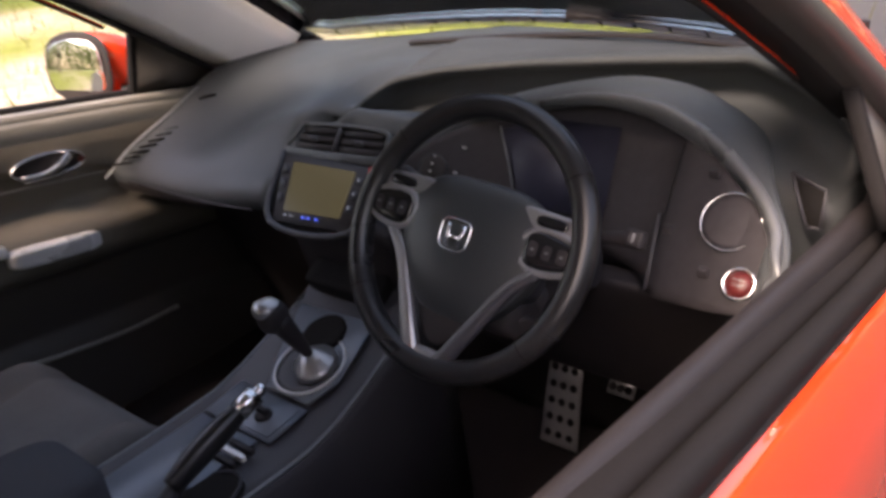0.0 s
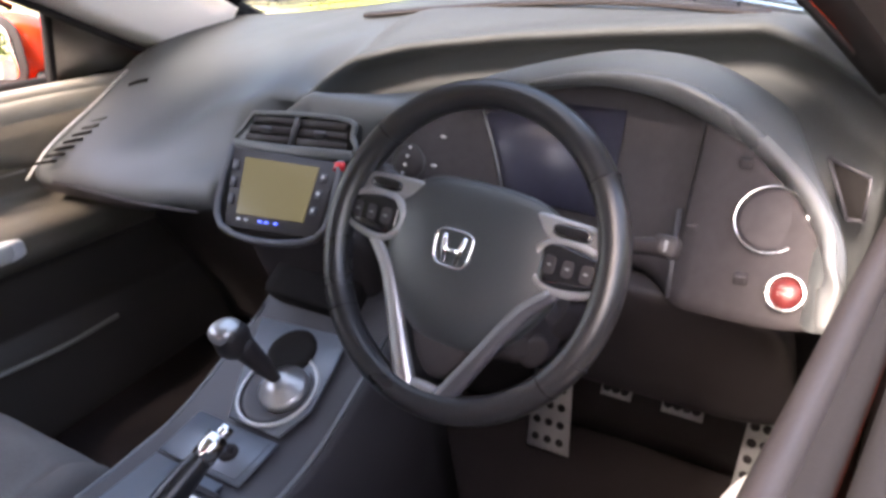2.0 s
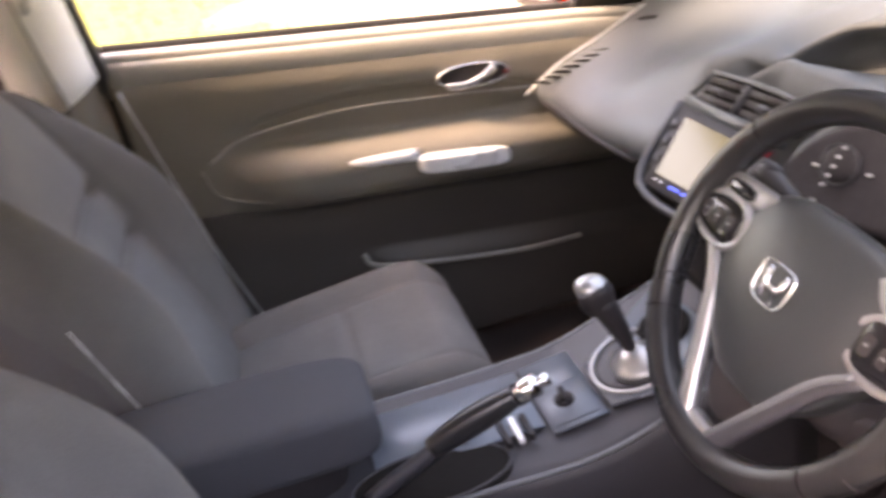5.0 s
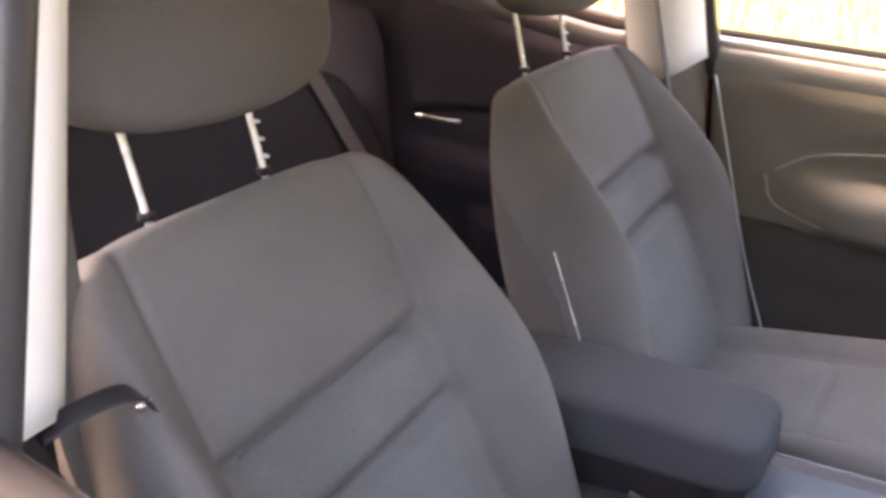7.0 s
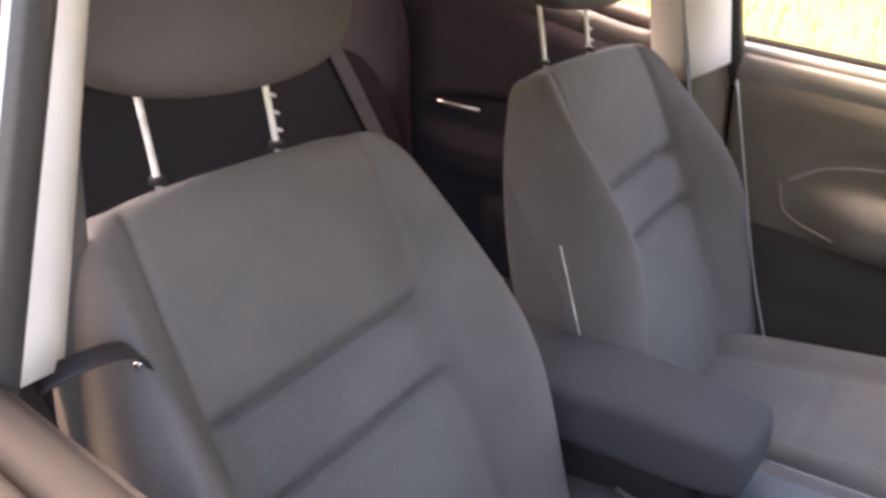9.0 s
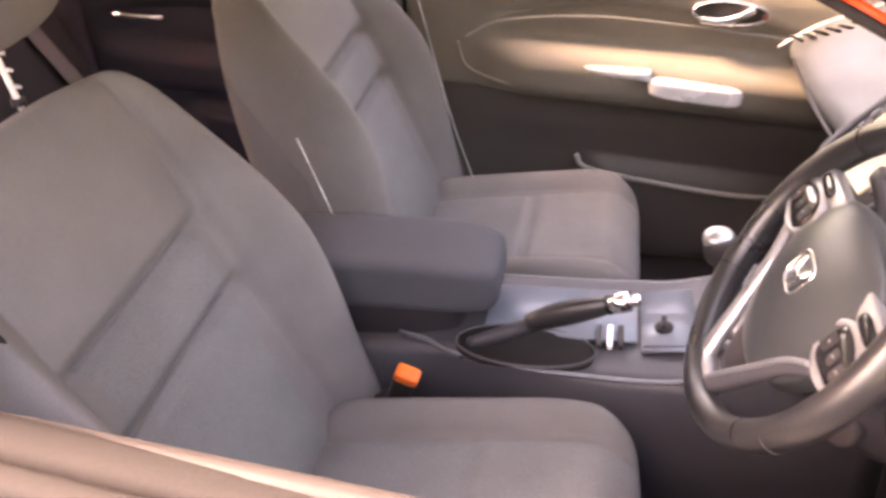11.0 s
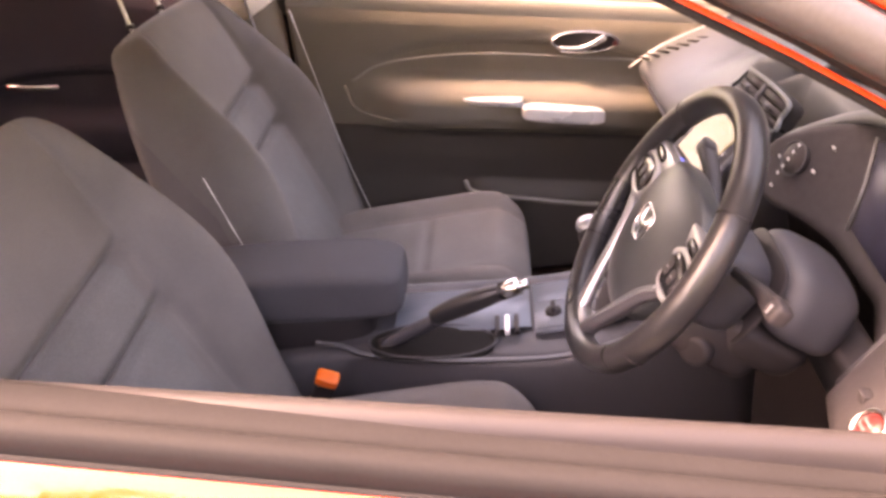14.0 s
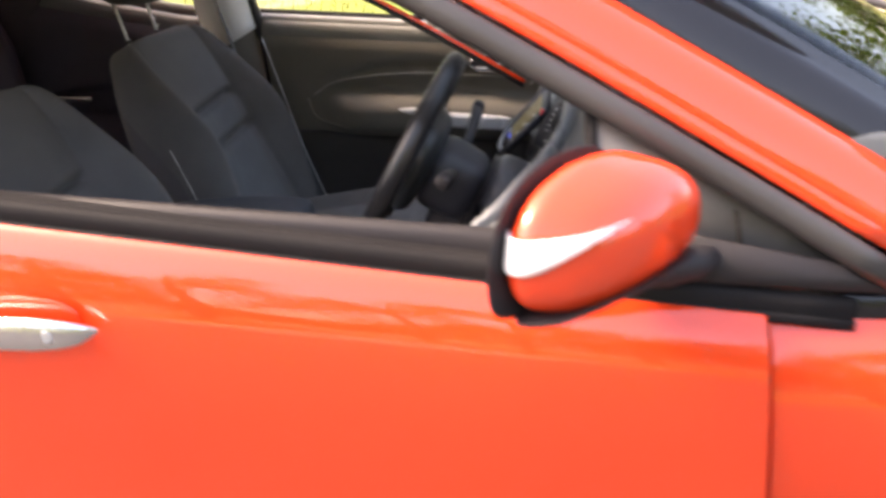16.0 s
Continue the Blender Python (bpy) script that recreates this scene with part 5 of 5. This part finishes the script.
pedal("brake_pedal", [(0.435, 0.83, 0.435), (0.502, 0.83, 0.435), (0.502, 0.86, 0.48), (0.435, 0.86, 0.48)], (4, 2), "silver brake pedal with rubber studs")
pedal("accelerator_pedal", [(0.552, 0.82, 0.31), (0.606, 0.82, 0.31), (0.612, 0.86, 0.495), (0.572, 0.86, 0.495)], (2, 6), "long silver accelerator pedal with rubber studs")

# ---- door cards ----
def door_card(side, y0, y1, arm_y, detail):
    card = thing("door_card", (side * 0.72, (y0 + y1) / 2, 0.27), "brown-grey plastic door card with an armrest and silver trim" if detail else "dark plastic rear door card", "door panel", "door cards")

    def surf(y, z):
        v = (belt(y) - 0.006 - z) / (belt(y) - 0.276)
        x = 0.742 - 0.014 * step(0.0, 0.10, v)
        h = z - (0.752 - 0.10 * (y - arm_y))
        along = step(arm_y - 0.40, arm_y - 0.24, y)
        bow = 0.125 - 0.10 * abs((y - arm_y) / 0.46) ** 2.5
        recess = step(bow + 0.012, bow - 0.012, h) * step(-0.03, 0.03, h) * along
        x += 0.020 * recess
        x -= (0.050 if detail else 0.018) * math.exp(-((h + 0.035) / 0.055) ** 4) * along
        x += 0.010 * step(-0.16, -0.24, h)
        x -= 0.026 * step(0.52, 0.47, z + 0.12 * (y - 0.3)) * step(arm_y - 0.16, arm_y - 0.08, y)
        return (side * x, y, z)

    def meet(y):
        return 0.660 - 0.10 * (y - arm_y)

    def field(high, low, rows, mat, name):
        def at(u, v):
            y = y0 + (y1 - y0) * (u if side < 0 else 1 - u)
            return surf(y, high(y) + (low(y) - high(y)) * v)
        return part(name, sheet(at, 110, rows, 0.01), mat, card)

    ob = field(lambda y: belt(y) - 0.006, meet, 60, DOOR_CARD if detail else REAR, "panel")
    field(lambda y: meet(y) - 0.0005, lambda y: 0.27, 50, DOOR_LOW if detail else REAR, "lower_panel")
    top = [Vector((side * 0.738, y0 + (y1 - y0) * i / 20, belt(y0 + (y1 - y0) * i / 20) - 0.035)) for i in range(21)]
    # front roll pale by the passenger, black by the driver, in place of lighting
    part("upper_roll", sweep(top, 0.014, 0.034, sides=14, n=3), ((DOOR_TOP if side < 0 else BLACK) if detail else CONSOLE), card, "smooth upper roll, toned by side for the light on it")
    return card, ob


for side in (1, -1):
    card, panel = door_card(side, -0.255, 0.93, 0.28, True)
    x = side * 0.688
    trim_path = smooth_path([(side * 0.712, 0.050, 0.748), (side * 0.684, 0.13, 0.752), (side * 0.668, 0.280, 0.742)], 6)
    part("grab_trim", sweep(trim_path, 0.013, 0.012, taper=lambda t: 0.35 + 0.65 * t), BRIGHT, card, "satin silver grab trim")
    part("grab_cup", rbox(lambda a, b, c: Vector((x + 0.012 * a, 0.190 + 0.090 * b, 0.724 + 0.018 * c)), 3, 10), BLACK, card)
    plate = part("switch_plate", rbox(lambda a, b, c: Vector((side * 0.672 + 0.026 * a * (1 - 0.5 * b * b * (b > 0)), 0.374 + 0.098 * b, 0.707 - 0.014 * b + 0.021 * c)), 5, 16), BRIGHT, card, "satin silver switch plate")
    for yy in (0.340, 0.420):
        part("window_switch", rbox(lambda a, b, c, yy=yy: Vector((side * 0.682 + 0.008 * a, yy + 0.017 * b, 0.729 - 0.14 * (yy - 0.374) + 0.006 * c)), 3, 8), VOID, plate)
    if side < 0:
        ring_path = [Vector((side * 0.711, 0.432 + 0.076 * math.cos(t), 0.862 - 0.006 * math.cos(t) + 0.024 * math.sin(t))) for t in [2 * math.pi * i / 36 for i in range(36)]]
        bowl = part("handle_bowl", rbox(lambda a, b, c: Vector((side * 0.717 + 0.006 * a, 0.432 + 0.074 * b, 0.862 + 0.022 * c - 0.006 * b)), 2.4, 12), BLACK, card)
        part("bowl_ring", sweep(ring_path, 0.003, 0.003, up=(1, 0, 0), ring=True, sides=8, n=2), CHROME, bowl, "chrome ring")
        pull = smooth_path([(side * 0.710, 0.372, 0.850), (side * 0.702, 0.415, 0.848), (side * 0.696, 0.448, 0.858), (side * 0.704, 0.478, 0.872)], 5)
        part("pull_handle", sweep(pull, 0.004, 0.008), CHROME, bowl, "chrome pull handle")
        part("lock_mark", disc((side * 0.708, 0.500, 0.853), (-side, 0, 0), 0.006, 0.004, 16), RED, card, "red lock mark")
    lip = smooth_path([(side * 0.705, 0.126, 0.535), (side * 0.700, 0.152, 0.503), (side * 0.698, 0.293, 0.474), (side * 0.698, 0.476, 0.447), (side * 0.704, 0.62, 0.440)], 6)
    part("pocket_lip", sweep(lip, 0.005, 0.005), DOOR_TOP, card)
    line = smooth_path([(side * 0.718, -0.125, 0.810), (side * 0.719, -0.04, 0.846), (side * 0.720, 0.16, 0.853), (side * 0.722, 0.356, 0.832), (side * 0.724, 0.55, 0.806)], 6)
    part("crease", sweep(line, 0.003, 0.0025), DOOR_TOP, card)
    lower = smooth_path([(side * 0.715, -0.145, 0.80), (side * 0.704, -0.115, 0.738), (side * 0.690, 0.028, 0.697), (side * 0.682, 0.218, 0.680), (side * 0.682, 0.458, 0.672)], 6)
    part("pod_lip", sweep(lower, 0.0035, 0.003), DOOR_CARD, card)
    rear, _ = door_card(side, -1.08, -0.42, -0.70, False)
    pull = smooth_path([(side * 0.716, -0.985, 0.862), (side * 0.700, -0.955, 0.862), (side * 0.700, -0.88, 0.855), (side * 0.716, -0.85, 0.850)], 5)
    part("pull_handle", sweep(pull, 0.006, 0.008), CHROME, rear, "satin chrome pull handle")

# ---- trees, fence and grass outside ----
def build_tree(at, tall, spread, seed):
    rnd = random.Random(seed)
    tree = thing("tree", at, "broadleaf tree in full sunlit yellow-green leaf", "tree", "trees round the clearing")
    base = Vector(at)
    trunk = smooth_path([base, base + Vector((0.1, 0.05, tall * 0.25)), base + Vector((-0.1, 0.1, tall * 0.5)), base + Vector((0.05, -0.05, tall * 0.85))], 4)
    wood = sweep(trunk, 0.20, 0.20, up=(1, 0, 0), n=2, sides=9, taper=lambda t: 1.15 - 0.95 * t)
    tips = []
    for k in range(13):
        s = trunk[3 + int((len(trunk) - 5) * k / 12)]
        a = rnd.uniform(0, 6.28)
        reach = spread * rnd.uniform(0.55, 1.0) * (1 - 0.35 * k / 12)
        end = s + Vector((math.cos(a) * reach, math.sin(a) * reach, reach * rnd.uniform(0.25, 0.7)))
        mid = s.lerp(end, 0.5) + Vector((0, 0, -0.08 * reach))
        wood = join(wood, sweep(smooth_path([s, mid, end], 3), 0.055, 0.055, up=(0.3, 0.2, 1), n=2, sides=6, taper=lambda t: 1.1 - 0.95 * t))
        tips += [s.lerp(end, 0.55), s.lerp(end, 0.8), end, end + Vector((0, 0, 0.3 * spread * 0.4))]
    part("trunk", wood, BARK, tree)
    verts, faces = [], []
    for tip in tips:
        size = spread * rnd.uniform(0.20, 0.34)
        for _ in range(75):
            d = Vector((rnd.gauss(0, 1), rnd.gauss(0, 1), rnd.gauss(0, 0.8))) * size * 0.55
            c = tip + d
            u = Vector((rnd.gauss(0, 1), rnd.gauss(0, 1), rnd.gauss(0, 1))).normalized()
            v = u.cross(Vector((rnd.gauss(0, 1), rnd.gauss(0, 1), rnd.gauss(0, 1)))).normalized()
            w = rnd.uniform(0.07, 0.14)
            k = len(verts)
            verts += [c - u * w, c + v * w * 0.45 - u * w * 0.1, c + u * w, c - v * w * 0.45 - u * w * 0.1]
            faces.append((k, k + 1, k + 2, k + 3))
    me = bpy.data.meshes.new("crown")
    me.from_pydata([tuple(v) for v in verts], [], faces)
    bm = bmesh.new()
    bm.from_mesh(me)
    bpy.data.meshes.remove(me)
    part("crown", bm, LEAF, tree, smooth=False)
    return tree


first = build_tree((13.5, 1.0, 0), 8.5, 2.6, 3)
second = build_tree((14.5, 6.0, 0), 7.0, 2.9, 5)
for k, (x, y, turn) in enumerate(((12.0, -4.5, 40), (16.5, -1.5, 130), (17.0, 4.0, 300), (11.0, 11.5, 200), (-12.5, 3.0, 80), (-14.0, -4.0, 10), (-11.0, 10.5, 220), (-7.0, 17.0, 310), (1.5, 20.0, 160), (-9.0, -10.5, 260), (3.0, -13.0, 50), (14.0, -8.0, 330), (-17.0, 8.0, 120), (16.5, 9.0, 20))):
    copy_thing(first if k % 2 else second, pose(x, y, 0, 0, 0, turn))

fence = thing("fence", (-4.0, 9.0, 0), "weathered wooden post and rail fence on the grass", "fence")
for k in range(9):
    x = -9.0 + 1.9 * k
    part("post", block((x, 9.0 + 0.12 * k, 0.55), (0.07, 0.07, 0.58), None, 8, 5), WOOD, fence)
    if k:
        for z in (0.45, 0.85):
            part("rail", sweep([Vector((x - 1.9, 8.88 + 0.12 * k, z)), Vector((x - 0.95, 8.94 + 0.12 * k, z - 0.01)), Vector((x, 9.0 + 0.12 * k, z))], 0.025, 0.05), WOOD, fence)

rnd = random.Random(11)
verts, faces = [], []
for _ in range(16000):
    a, r = rnd.uniform(0, 6.283), 3.0 + 17 * rnd.random() ** 0.8
    x, y = r * math.cos(a), r * math.sin(a)
    if abs(x) < 1.6 and -3 < y < 6:
        continue
    h, w, t = rnd.uniform(0.05, 0.20), rnd.uniform(0.006, 0.014), rnd.uniform(0, 6.283)
    dx, dy = math.cos(t) * w, math.sin(t) * w
    k = len(verts)
    verts += [(x - dx, y - dy, -0.01), (x + dx, y + dy, -0.01), (x + dx * 0.3 + rnd.uniform(-0.05, 0.05), y + rnd.uniform(-0.05, 0.05), h)]
    faces.append((k, k + 1, k + 2))
me = bpy.data.meshes.new("grass")
me.from_pydata(verts, [], faces)
me.materials.append(GRASS)
tagged(new("grass", me), "long sunlit yellow-green grass blades", "grass", kind="stuff")

rnd = random.Random(17)
verts, faces = [], []
for k in range(15000):
    a = rnd.uniform(0, 6.283)
    r = 27 + rnd.gauss(0, 1.6)
    tall = 4.5 + 1.8 * math.sin(a * 5) + 1.2 * math.sin(a * 11 + 1)
    c = Vector((r * math.cos(a), r * math.sin(a), rnd.uniform(0.1, 1.0) * tall))
    u = Vector((rnd.gauss(0, 1), rnd.gauss(0, 1), rnd.gauss(0, 1))).normalized()
    v = u.cross(Vector((rnd.gauss(0, 1), rnd.gauss(0, 1), rnd.gauss(0, 1)))).normalized()
    w = rnd.uniform(0.25, 0.5)
    i = len(verts)
    verts += [tuple(c - u * w), tuple(c + v * w * 0.6), tuple(c + u * w), tuple(c - v * w * 0.6)]
    faces.append((i, i + 1, i + 2, i + 3))
me = bpy.data.meshes.new("far_hedge")
me.from_pydata(verts, [], faces)
me.materials.append(LEAF)
tagged(new("far_hedge", me), "distant hedge and woodland edge round the clearing", "hedge", kind="stuff")
